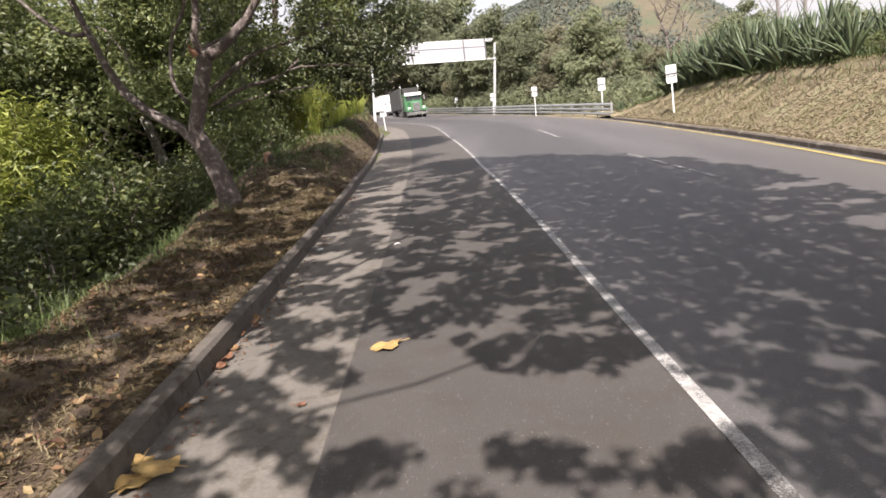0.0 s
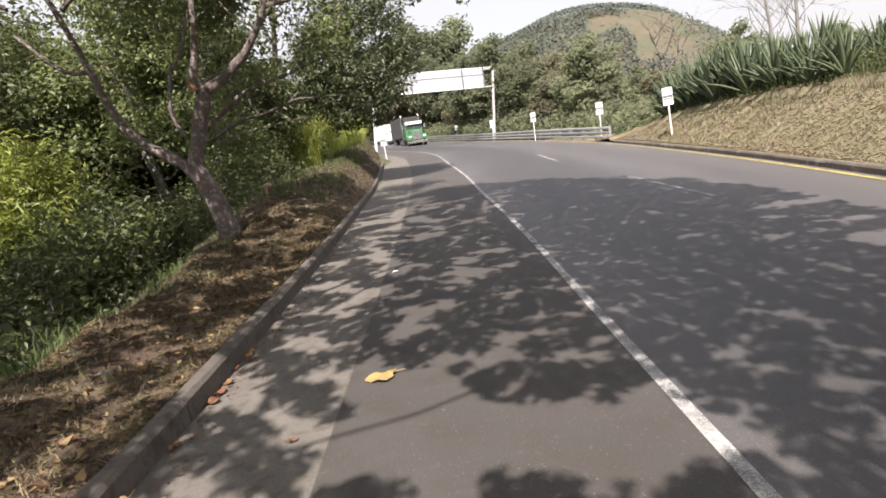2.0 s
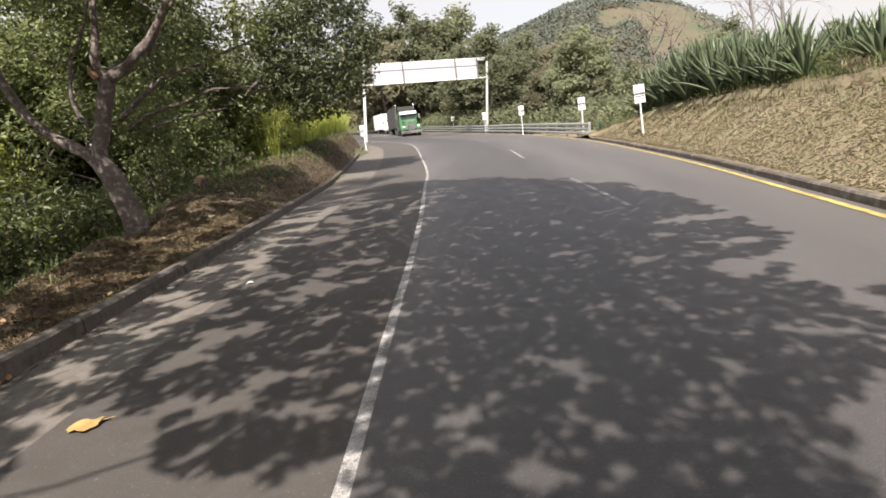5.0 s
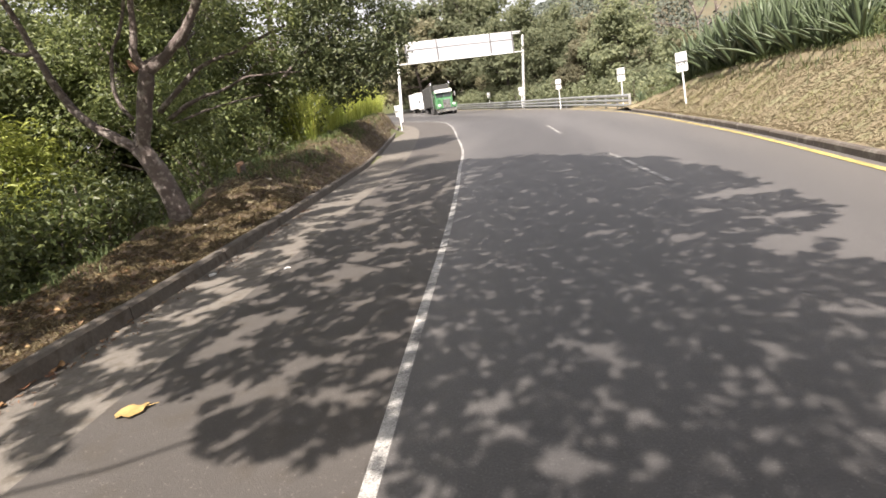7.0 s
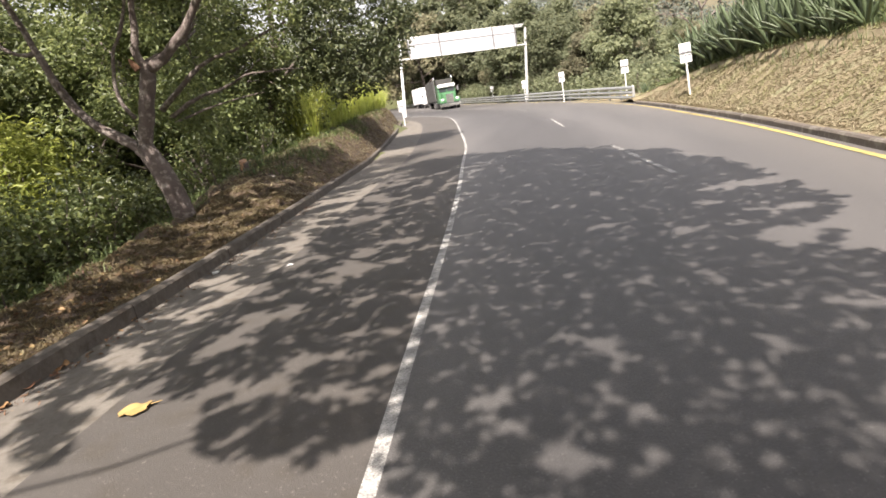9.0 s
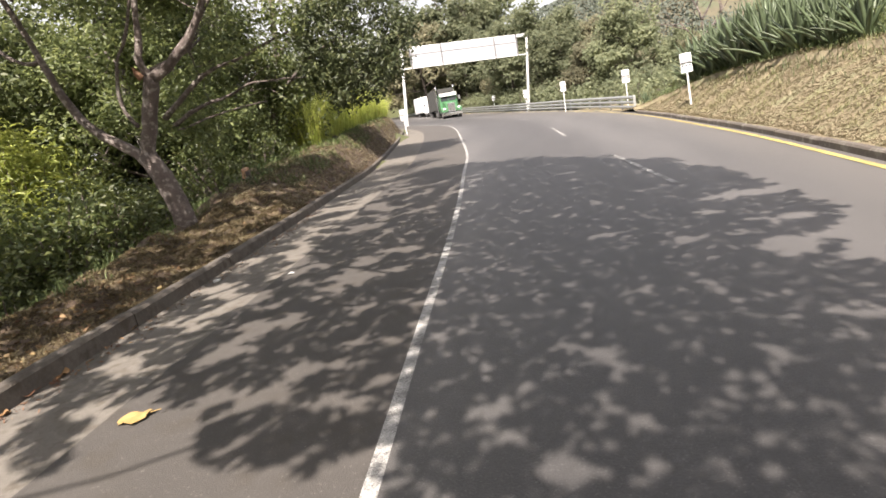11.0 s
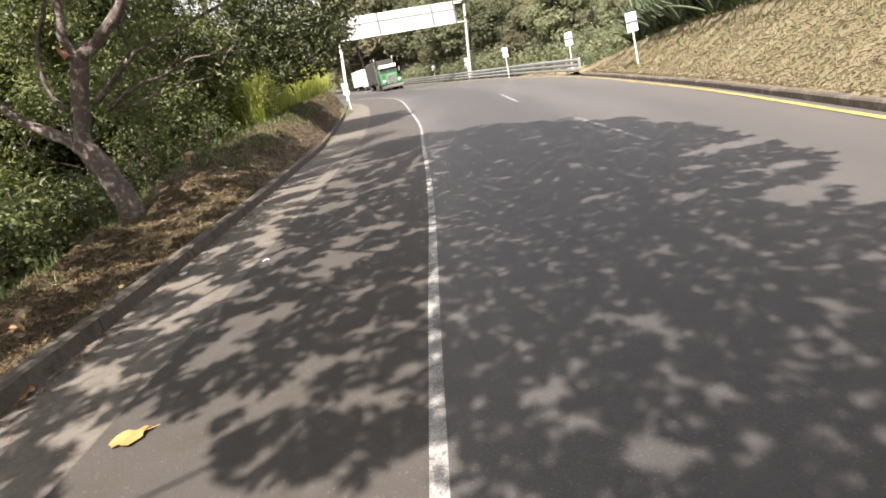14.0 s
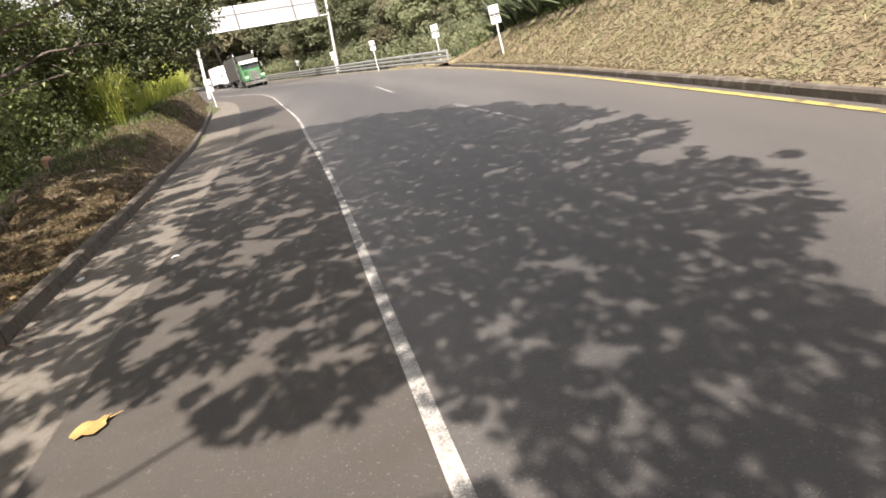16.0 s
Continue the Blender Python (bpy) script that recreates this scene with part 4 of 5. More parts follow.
rng_b = np.random.default_rng(31)
for k, y in enumerate(np.linspace(6.5, 27.5, 26)):
    hc = float(BANK_H(y))
    for row in range(2):
        v = (hc - 0.15) / 0.72 + 0.05 + 0.85 * row + float(rng_b.uniform(-0.15, 0.35))
        yy = float(y + rng_b.uniform(-0.3, 0.3))
        if rng_b.random() < (0.35 if row == 1 else 0.0) + (0.45 if y < 14 else 0.0):
            continue
        if 13.2 < yy < 15.0 and row == 0:
            continue
        agave(float(YELLOW(yy)) + 0.565 + v, yy, right_z(v, yy) - 0.06, float(rng_b.uniform(1.05, 1.4)) * (0.68 if yy < 17.5 else 1.0), 100 + 2 * k + row)


def scatter(rng, n, ulo, uhi, ylo, yhi, place):
    out = []
    for _ in range(n):
        out.append(place(float(rng.uniform(ulo, uhi)), float(rng.uniform(ylo, yhi))))
    return np.array(out)


def on_bank(v, y):
    x = float(YELLOW(y)) + 0.565 + v
    d = 0.08 * smooth(v / 0.5) * noise.fractal(Vector((x, y, 0)) * 0.9, 0.9, 2.1, 4)
    return (x, y, right_z(v, y) + d - 0.01)


def on_verge(u, y):
    x = float(KERB_L(y)) - 0.15 - u
    d = 0.13 * smooth(u / 0.5) * noise.fractal(Vector((x, y, 0)) * 1.1, 0.9, 2.1, 4)
    return (x, y, left_z(u, y) + clods(u, y) + d - 0.01)


def flat_normals(rng, n, k=0.5):
    return np.array([[0, 0, 1.0]]) + rng.normal(size=(n, 3)) * k


P = np.concatenate([scatter(rng_b, 30000, -0.18, 4.4, 2, 33, on_bank), scatter(rng_b, 5000, -0.18, 2.0, 0, 12, on_bank)])
ob = blades("dry_bank_grass", P, 0.03 + 0.11 * rng_b.random(len(P)) ** 2, 0.003, M_STRAW, 1.1, rng_b)
tagged(ob, "short dry straw-coloured mown grass covering the bank", "dry grass", "", "stuff")
P = scatter(rng_b, 85000, -0.2, 3.6, 2, 33, on_bank)
ob = leaf_cloud("grass_cuttings", P + np.array([[0, 0, 0.02]]), flat_normals(rng_b, len(P), 0.4), 0.05 + 0.1 * rng_b.random(len(P)), 0.035, M_STRAW, curl=0.1, rng=rng_b)
tagged(ob, "loose pale grass cuttings lying on the bank", "grass cuttings", "", "stuff")
P = np.array([p for p in scatter(rng_b, 52000, 0.1, 4.4, 2, 33, on_bank) if noise.noise(Vector(p) * 0.7) > 0.02])
ob = blades("green_bank_grass", P, 0.03 + 0.09 * rng_b.random(len(P)), 0.0035, M_PALE_GRASS, 1.0, rng_b)
tagged(ob, "patches of green grass regrowing on the dry bank", "grass", "", "stuff")
P = []
for k in range(4200):
    y = float(rng_b.uniform(4, 30))
    v = (float(BANK_H(y)) - 0.15) / 0.72 + float(rng_b.normal(0.1, 0.45))
    if v > 0.3:
        P.append(on_bank(v, y))
P = np.array(P)
ob = blades("crest_grass", P, 0.1 + 0.3 * rng_b.random(len(P)), 0.008, M_GRASS, 0.7, rng_b)
tagged(ob, "tall green grass between the agaves on the crest", "grass", "", "stuff")

tuft_y = 13.3
tuft_v = (float(BANK_H(tuft_y)) - 0.15) / 0.72 - 0.1
P = np.array([on_bank(tuft_v + float(rng_b.normal(0, 0.1)), tuft_y + float(rng_b.normal(0, 0.16))) for _ in range(420)])
ob = blades("straw_tuft", P, 0.15 + 0.3 * rng_b.random(len(P)), 0.005, M_STRAW, 0.9, rng_b)
tagged(ob, "tuft of tall pale dry grass on the crest of the bank", "dry grass")
agave(6.2, 32.3, float(right_z(0.3, 32.3)) - 0.05, 0.5, 190)
crest_spots = []
for y in (9.2, 10.6, 12.2, 13.4, 14.1, 14.8, 15.9, 17.2, 19.0):
    v = (float(BANK_H(y)) - 0.15) / 0.72 + 0.45 + float(rng_b.uniform(-0.15, 0.4))
    crest_spots.append((float(YELLOW(y)) + 0.565 + v, y, right_z(v, y) - 0.1))

# hollow dug in the bank, with roots and straw hanging over it
hollow = tagged(new("dug_hollow"), "small dark eroded hollow in the bank under hanging straw", "hollow")
hx, hy, hz = 8.47, 9.08, 0.94
V, F = [], []
for i in range(13):
    q = math.pi * i / 12
    for k in range(5):
        r = 0.36 * (0.25 + 0.2 * k) * (1 + 0.12 * math.sin(i * 2.3))
        V.append((hx + 0.1 * (4 - k) * 0.5 + 0.28 * math.sin(q) * (r - 0.2), hy + r * math.cos(q) * 1.2, hz + r * math.sin(q) * 0.8 + 0.02 * k))
for i in range(12):
    for k in range(4):
        F.append((i * 5 + k, i * 5 + k + 1, (i + 1) * 5 + k + 1, (i + 1) * 5 + k))
M_SOIL = surface("dark_brown_soil", (0.025, 0.017, 0.012), (0.07, 0.045, 0.03), 2, 20, 0.95, 0.8, 0.03)
mesh_ob("earth_face", V, F, M_SOIL, hollow, smooth=True)
rp = np.array([(hx - 0.12 + float(rng_b.normal(0, 0.08)), hy + float(rng_b.uniform(-0.42, 0.42)), hz + 0.3 + float(rng_b.normal(0, 0.05))) for _ in range(500)])
ob = leaf_cloud("hanging_straw", rp, np.array([[-1.0, 0, 0.2]]) + rng_b.normal(size=(500, 3)) * 0.3, 0.1 + 0.22 * rng_b.random(500), 0.06, M_STRAW, hollow, rng=rng_b)

# leafless trees on the bank
rng_bare = np.random.default_rng(45)
for seed, path in ((41, ((12.6, 28, 0.8), (12.5, 28, 3.6), (12.2, 28, 6.0), (11.9, 28.1, 8.8))), (42, ((13.9, 28.6, 0.8), (13.85, 28.6, 3.8), (13.75, 28.6, 6.4), (13.8, 28.6, 9.6)))):
    line = curve_points(path, 8)
    limbs = []
    for k in range(16):
        side = 1 if k % 2 else -1
        limbs.append((tuple(line[7 + k]), (side * float(rng_bare.uniform(0.3, 0.8)), float(rng_bare.uniform(-0.3, 0.3)), 0.85), 1.9 - 0.06 * k, 0.026 - 0.0008 * k))
    tree("bare_tree", "leafless pale grey tree with fine upright twigs", seed, [(path, 0.12, 0.025)], limbs, None, M_BARK_PALE, depth=3, spread=0.42)
tree("bare_tree", "small leafless brown tree behind the bank", 43, [(((11.9, 45, 0.0), (11.8, 45, 3.2), (11.6, 45, 5.2)), 0.14, 0.06)],
     [((11.7, 45, 3.4), (-0.8, 0, 0.8), 2.2, 0.08), ((11.7, 45, 4.0), (0.8, 0.2, 0.8), 2.2, 0.08), ((11.6, 45, 5.0), (-0.4, 0.2, 1), 2.1, 0.08), ((11.6, 45, 5.0), (0.4, -0.2, 1), 2.2, 0.08)], None, M_BARK, depth=3, spread=0.6)
tree("dark_bank_tree", "dense dark-leaved broad tree standing on top of the bank", 44, [(((14.5, 13.5, 1.0), (14.3, 13.5, 2.6), (14.1, 13.4, 4.2)), 0.2, 0.12)],
     [((14.1, 13.4, 3.8), d, 1.9, 0.07) for d in ((-0.9, 0, 0.4), (0.8, 0.2, 0.5), (0, 0.9, 0.5), (0, -0.9, 0.5), (-0.4, 0.3, 0.9), (0.3, -0.3, 1), (-0.7, -0.6, 0.1), (-0.8, 0.6, 0.0), (-0.9, -0.2, -0.3), (-0.5, -0.8, -0.2))], M_LEAF_DARK, M_BARK, 0.15, 0.5, 380, 0.68, 3)


# ---- left side: undergrowth, trees down the slope ----
def shrub_source(name, label, seed, h, r, leaf, size, n_clump, per, width=0.5, upright=False, category="shrub"):
    rng = np.random.default_rng(seed)
    s = tagged(new(name), label, category, "undergrowth beside the road")
    V, F, clumps = [], [], []
    for k in range(n_clump):
        q, rad = rng.uniform(0, 2 * np.pi), r * math.sqrt(rng.random())
        top = h * (0.45 + 0.55 * rng.random()) * (1 - 0.45 * (rad / r) ** 2)
        tip = (rad * math.cos(q), rad * math.sin(q), top)
        if k % 2 == 0:
            tube_data([(tip[0] * 0.15, tip[1] * 0.15, -0.3), (tip[0] * 0.6, tip[1] * 0.6, top * 0.55), tip], [0.025, 0.016, 0.006], 5, V, F)
        clumps.append((tip, 0.3 * (0.6 + 0.8 * rng.random()) * (h / 1.6) ** 0.5))
        clumps.append(((tip[0] * 0.85, tip[1] * 0.85, top * rng.uniform(0.25, 0.75)), 0.3 * (h / 1.6) ** 0.5))
    mesh_ob("stem", V, F, M_BARK, s)
    P, N = clump_points(rng, clumps, per, 1.0)
    leaf_cloud("foliage", P, N, size * (0.6 + 0.8 * rng.random(len(P))), width, leaf, s, rng=rng)
    return s


def plant_copies(source, spots, rng, lo=0.8, hi=1.3):
    first = True
    for x, y, z in spots:
        k = float(rng.uniform(lo, hi))
        m = pose(x, y, z, 0, 0, float(rng.uniform(0, 360)))
        if first:
            source.scale = (k, k, k)
            source.matrix_basis = m @ Matrix.Diagonal((k, k, k, 1))
            first = False
        else:
            c = copy_thing(source, m)
            c.matrix_basis = m @ Matrix.Diagonal((k, k, k, 1))


rng_l = np.random.default_rng(51)
plant_copies(shrub_source("crest_shrub", "small dull green shrub between the agaves on the bank", 65, 0.85, 0.55, M_LEAF, 0.08, 30, 420, 0.3), crest_spots, rng_b, 0.8, 1.25)
spots = {0: [], 1: [], 2: [], 3: [], 4: []}
for _ in range(620):
    y = float(rng_l.uniform(-1, 44))
    u = float(CREST_U(y)) + (0.9 if y < 9 else 1.7) + float(rng_l.random()) ** 0.8 * 13
    x = float(KERB_L(y)) - 0.2 - u
    if any((x - a) ** 2 + (y - b) ** 2 < (0.95 + 0.04 * u) ** 2 for k in spots for a, b, _ in spots[k]) or math.hypot(x + 5.6, y - 10.3) < 1.2:
        continue
    lime = noise.noise(Vector((x * 0.16, y * 0.16, 3.0))) + (0.35 if u > 8 else -0.1)
    k = 2 if lime > 0.3 else int(rng_l.integers(0, 2)) if u - float(CREST_U(y)) > 2.0 else 3
    spots[k].append((x, y, left_z(u, y) - 0.15))
spots[2] += [(-13.4, 15.0, -1.2), (-14.2, 13.8, -2.2), (-12.9, 12.4, -2.0), (-14.8, 16.5, -1.4), (-15.5, 12.0, -2.4), (-17.0, 14.5, -1.8), (-16.5, 10.0, -3.2), (-18.0, 17.5, -1.4), (-15.0, 8.5, -3.4), (-17.5, 12.2, -2.0)]
spots[2] += [(-12.0, 12.2, -0.6), (-12.8, 11.0, -0.9), (-13.4, 12.8, -0.4), (-14.0, 11.6, -0.8), (-11.9, 10.3, -1.2)]
spots[2] = [p for p in spots[2] if p[0] < -11.2 or p[1] > 18]
for k in (0, 1):
    spots[k] = [p for p in spots[k] if not (p[1] < 15.5 and p[0] < -11.2)]
spots[0] += [(-9.6, 9.6, -1.0), (-10.3, 8.6, -1.2), (-8.9, 8.6, -1.0), (-9.3, 11.2, -0.8), (-10.2, 10.6, -0.8), (-11.0, 9.6, -1.2), (-9.0, 7.2, -1.3)]
spots[0] += [(x, y, left_z(float(KERB_L(y)) - 0.2 - x, y) - 0.1) for x, y in ((-8.0, 12.6), (-8.6, 14.0), (-7.9, 15.2), (-9.4, 15.4), (-8.8, 17.0), (-8.2, 18.2), (-9.6, 18.6))]
spots[1] += [(-8.3, 10.8, -0.9), (-10.0, 7.0, -1.5), (-9.8, 12.6, -0.8), (-8.2, 9.4, -1.0), (-10.9, 11.6, -1.0), (-11.4, 8.2, -1.5)]
plant_copies(shrub_source("shrub", "dense dark green leafy shrub on the slope below the road", 61, 1.7, 1.2, M_LEAF_SHRUB, 0.1, 44, 300), spots[0], rng_l)
plant_copies(shrub_source("shrub", "mid-green broad-leaved bush with small glossy leaves", 62, 2.1, 1.1, M_LEAF_SHRUB, 0.105, 42, 300, 0.55), spots[1], rng_l)
bamboo = shrub_source("bamboo_shrub", "sunlit yellow-green bamboo-like bush", 63, 3.4, 1.0, M_BAMBOO, 0.19, 60, 260, 0.18, category="bamboo")
plant_copies(bamboo, spots[2], rng_l, 0.8, 1.4)
for x, y, z, k in ((-13.2, 14.2, -1.6, 1.5), (-14.8, 13.5, -2.2, 1.6), (-12.5, 13.0, -1.7, 1.3), (-15.8, 15.4, -2.4, 1.8), (-14.0, 11.9, -2.4, 1.4), (-17.0, 14.0, -3.0, 1.9), (-16.2, 17.2, -2.6, 1.7)):
    copy_thing(bamboo, pose(x, y, z, 0, 0, x * 53)).matrix_basis = pose(x, y, z, 0, 0, x * 53) @ Matrix.Diagonal((k, k, k, 1))
plant_copies(shrub_source("low_weed", "low tangle of green weeds at the edge of the verge", 64, 0.75, 0.8, M_LEAF_SHRUB, 0.1, 34, 260, 0.45, category="weed"), spots[3], rng_l)

P, H = [], []
for k in range(34000):
    y = float(rng_l.uniform(0, 42))
    u = float(CREST_U(y)) + 0.95 + 0.55 * float(rng_l.normal()) + 0.7 * noise.noise(Vector((y * 0.9, 0, 5.0)))
    tuft = noise.noise(Vector((u * 1.8, y * 1.8, 8.0)))
    if tuft < -0.08 or u < 0.3:
        continue
    P.append(on_verge(u, y))
    H.append((0.06 + 0.24 * float(rng_l.random()) ** 1.6) * (0.7 + 1.6 * max(0.0, tuft)))
ob = blades("verge_grass", np.array(P), np.array(H), 0.004, M_GRASS, 0.7, rng_l)
tagged(ob, "long green grass along the outer edge of the verge", "grass", "", "stuff")
P = []
for k in range(22000):
    y = float(rng_l.uniform(21, 44))
    P.append(on_verge(float(CREST_U(y)) * 0.85 + 3.6 * float(rng_l.random()), y))
P = np.array(P)
ob = blades("lime_grass", P, 0.9 + 1.5 * rng_l.random(len(P)), 0.017, M_LEAF_LIME, 0.4, rng_l)
tagged(ob, "tall sunlit yellow-green grass behind the verge", "grass", "", "stuff")
P = scatter(rng_l, 12000, 0.1, 2.4, 11, 36, on_verge)
ob = leaf_cloud("verge_straw", P + np.array([[0, 0, 0.03]]), flat_normals(rng_l, len(P), 0.6), 0.06 + 0.16 * rng_l.random(len(P)), 0.045, M_STRAW, curl=0.15, rng=rng_l)
tagged(ob, "pale dry straw lying over the earth mound", "dry straw", "", "stuff")
P = np.array([p for p in scatter(rng_l, 9000, 0.5, 2.6, 13, 36, on_verge) if noise.noise(Vector(p) * 0.9) > 0.0])
ob = blades("mound_grass", P, 0.08 + 0.3 * rng_l.random(len(P)) ** 2, 0.008, M_GRASS, 0.7, rng_l)
tagged(ob, "tufts of green grass growing on the earth mound", "grass", "", "stuff")
P = np.concatenate([scatter(rng_l, 15000, 0.0, 2.6, 0, 34, on_verge), scatter(rng_l, 60000, 0.0, 2.2, 0, 12, on_verge)])
ob = leaf_cloud("verge_cuttings", P + np.array([[0, 0, 0.012]]), flat_normals(rng_l, len(P), 0.5), (0.03 + 0.08 * rng_l.random(len(P))) * (0.8 + 0.05 * P[:, 1]), 0.05, M_STALK, curl=0.1, rng=rng_l)
tagged(ob, "dry straw and cut stalks strewn on the earth verge", "dry straw", "", "stuff")
P = np.array([p for p in scatter(rng_l, 16000, 0.03, 2.0, 0, 14, on_verge) if noise.noise(Vector(p) * 1.6) > 0.02])
ob = blades("dry_verge_grass", P, 0.025 + 0.07 * rng_l.random(len(P)), 0.004, M_STALK, 1.0, rng_l)
tagged(ob, "short dry yellowish grass tufts on the earth verge", "dry grass", "", "stuff")
P = np.concatenate([scatter(rng_l, 1500, 0.0, 2.4, 0, 26, on_verge), scatter(rng_l, 400, 0.0, 2.0, 0.5, 7, on_verge)])
ob = leaf_cloud("verge_leaf_litter", P + np.array([[0, 0, 0.025]]), flat_normals(rng_l, len(P), 0.45), 0.03 + 0.07 * rng_l.random(len(P)) ** 2, 0.5, M_FALLEN, curl=0.2, rng=rng_l)
tagged(ob, "brown dead leaves scattered over the verge", "leaf litter", "", "stuff")


P = scatter(rng_l, 480, 0.05, 1.9, 0.6, 6, on_verge)
ob = leaf_cloud("verge_dry_leaves", P + np.array([[0, 0, 0.03]]), flat_normals(rng_l, len(P), 0.5), 0.04 + 0.08 * rng_l.random(len(P)) ** 2, 0.55, M_DRY_LEAF, curl=0.3, rng=rng_l)
tagged(ob, "yellow and tan dry leaves lying on the near verge", "leaf litter", "", "stuff")


def slope_tree(seed, h, leaf, size, label, per=120):
    rng = np.random.default_rng(seed)
    st = []
    for k in range(11):
        q = k * 2.4
        z = h * (0.3 + 0.6 * k / 11)
        st.append(((0.1 * math.cos(q), 0.1 * math.sin(q), z), (math.cos(q), math.sin(q), 0.35 + 0.5 * k / 11), h * (0.26 - 0.008 * k), 0.07))
    return tree("woodland_tree", label, seed, [(((0, 0, -1.5), (0.15, 0.1, h * 0.3), (-0.1, 0.1, h * 0.62), (0.1, 0, h * 0.95)), 0.2, 0.05)], st, leaf, M_BARK, size, 0.5, per, h * 0.085, 3)


T1 = slope_tree(71, 9.0, M_LEAF, 0.16, "tall dark green tree growing on the slope below the road", 120)
T2 = slope_tree(72, 8.0, M_LEAF_SHRUB, 0.16, "tall mid-green tree growing on the slope below the road", 120)
T1.matrix_basis, T2.matrix_basis = pose(-12.2, 18.0, -2.6), pose(-11.0, 20.5, -1.6)
for src, x, y, z, k in ((T1, -22, 8.5, -7, 1.55), (T1, -18, 16, -5.5, 1.4), (T2, -15.5, 22, -4.0, 1.15), (T1, -16.5, 27, -4, 1.05), (T2, -12.5, 31, -1.2, 0.85), (T1, -21, 23, -7, 1.5), (T2, -19, 31, -6, 1.2), (T1, -17.5, 39, -4, 1.0), (T2, -24, 13, -8, 1.7)):
    c = copy_thing(src, pose(x, y, z, 0, 0, x * 37 + y * 11))
    c.matrix_basis = pose(x, y, z, 0, 0, x * 37 + y * 11) @ Matrix.Diagonal((k, k, k, 1))

# ---- woods beyond the bend ----
W = [slope_tree(81, 9.0, M_HAZY_WOOD, 0.42, "rounded green woodland tree beyond the guard rail", 26), slope_tree(82, 8.0, M_HAZY_OLIVE_WOOD, 0.42, "olive green woodland tree beyond the guard rail", 26), slope_tree(83, 10.0, M_HAZY_WOOD, 0.45, "tall open-crowned woodland tree beyond the road", 20)]
rng_w = np.random.default_rng(91)
woods = []
for _ in range(900):
    y = float(rng_w.uniform(36, 118))
    x = float(RAIL(min(max(y, 28), 115))) + 4.0 + 16 * float(rng_w.random()) ** 1.2
    if all((x - a) ** 2 + (y - b) ** 2 > 3.1 ** 2 for a, b, *_ in woods) and len(woods) < 62 and (y > 44 or x > 15):
        woods.append((x, y, (0.62 if y < 70 else 0.9) * (0.72 if x > 8 else 1.0)))
for x, y, k in ((-17, 52, 0.6), (-20, 58, 0.7), (-26, 62, 0.8), (-30, 70, 0.95), (-24, 98, 1.4), (-32, 100, 1.4), (-19, 103, 1.6), (-42, 84, 1.2), (-40, 102, 1.3), (-12.5, 105, 1.65), (-16, 113, 1.6), (-50, 96, 1.3), (-36, 60, 0.9), (-25, 48, 0.8), (-22, 112, 1.7), (-20.5, 92, 1.55), (-15, 97, 1.45), (-6.5, 109, 1.4), (-30, 115, 1.5)):
    woods.append((x, y, k))
used = set()
for i, (x, y, k) in enumerate(woods):
    src = W[int(rng_w.integers(0, 3))]
    k *= float(rng_w.uniform(0.85, 1.25))
    z = float(road_z(min(y, 105), x)) - 0.6
    m = pose(x, y, z, 0, 0, float(rng_w.uniform(0, 360)))
    ob = copy_thing(src, m) if src in used else src
    used.add(src)
    ob.matrix_basis = m @ Matrix.Diagonal((k, k, k * 0.95, 1))
under = []
for _ in range(130):
    y = float(rng_w.uniform(33, 118))
    x = float(RAIL(min(y, 115))) + 2.6 + 3.0 * float(rng_w.random())
    if all(math.hypot(x - a[0], (y - a[1]) * 0.6) > 2.6 for a in SIGNS):
        under.append((x, y, float(RAIL_Z(min(y, 115))) - 0.4))
plant_copies(shrub_source("roadside_shrub", "dull green shrub growing behind the guard rail", 92, 1.9, 1.3, M_HAZY_WOOD, 0.22, 40, 110), under, rng_w, 0.8, 1.5)

# ---- the far hill ----
RIDGE = spline(((-420, 10), (-260, 22), (-150, 34), (-60, 52), (-10, 66), (12, 74), (28, 80), (50, 81), (70, 78), (90, 73), (105, 67), (121, 58), (134, 50), (155, 39), (180, 26), (230, 15), (420, 5)))
def hill_place(x, q):
    top = float(RIDGE(x))
    return (x + 12 * q * math.sin(x * 0.02), 460 + 190 * (q - 1), -4 + top * smooth(q) + 0 * x)
hill = grid("hill", steps(-420, 420, 6.0), [k / 26 for k in range(27)], hill_place, M_HILL, 3.5, 0.02)
tagged(hill, "distant hill with dark forest and a dry grassy flank", "hill", "", "structure")
P = []
for _ in range(90000):
    x, q = float(rng_w.uniform(-200, 220)), float(rng_w.random())
    patch = noise.noise(Vector((x * 0.035, q * 5, 0)))
    grassy = 66 + 50 * max(0.0, 0.7 - q) - 30 * patch < x < 170 and 0.2 < q < 0.95
    core = 62 + 45 * patch + 70 * max(0.0, q - 0.7) < x < 98 and 0.45 < q - 0.1 * patch < 0.86
    if (core and rng_w.random() < 0.985) or (grassy and rng_w.random() < 0.8 + 0.4 * patch):
        continue
    p = hill_place(x, q)
    P.append((p[0] + rng_w.normal(0, 1), p[1] + rng_w.normal(0, 1), p[2] + 1.5 + rng_w.random() * 3))
P = np.array(P)
ob = leaf_cloud("hill_forest", P, flat_normals(rng_w, len(P), 0.6) + np.array([[0, -0.5, 0]]), 1.0 + 1.3 * rng_w.random(len(P)), 0.8, M_HAZY_HILL_LEAF, curl=0.3, rng=rng_w)
tagged(ob, "dark green forest covering the distant hill", "forest", "", "stuff")


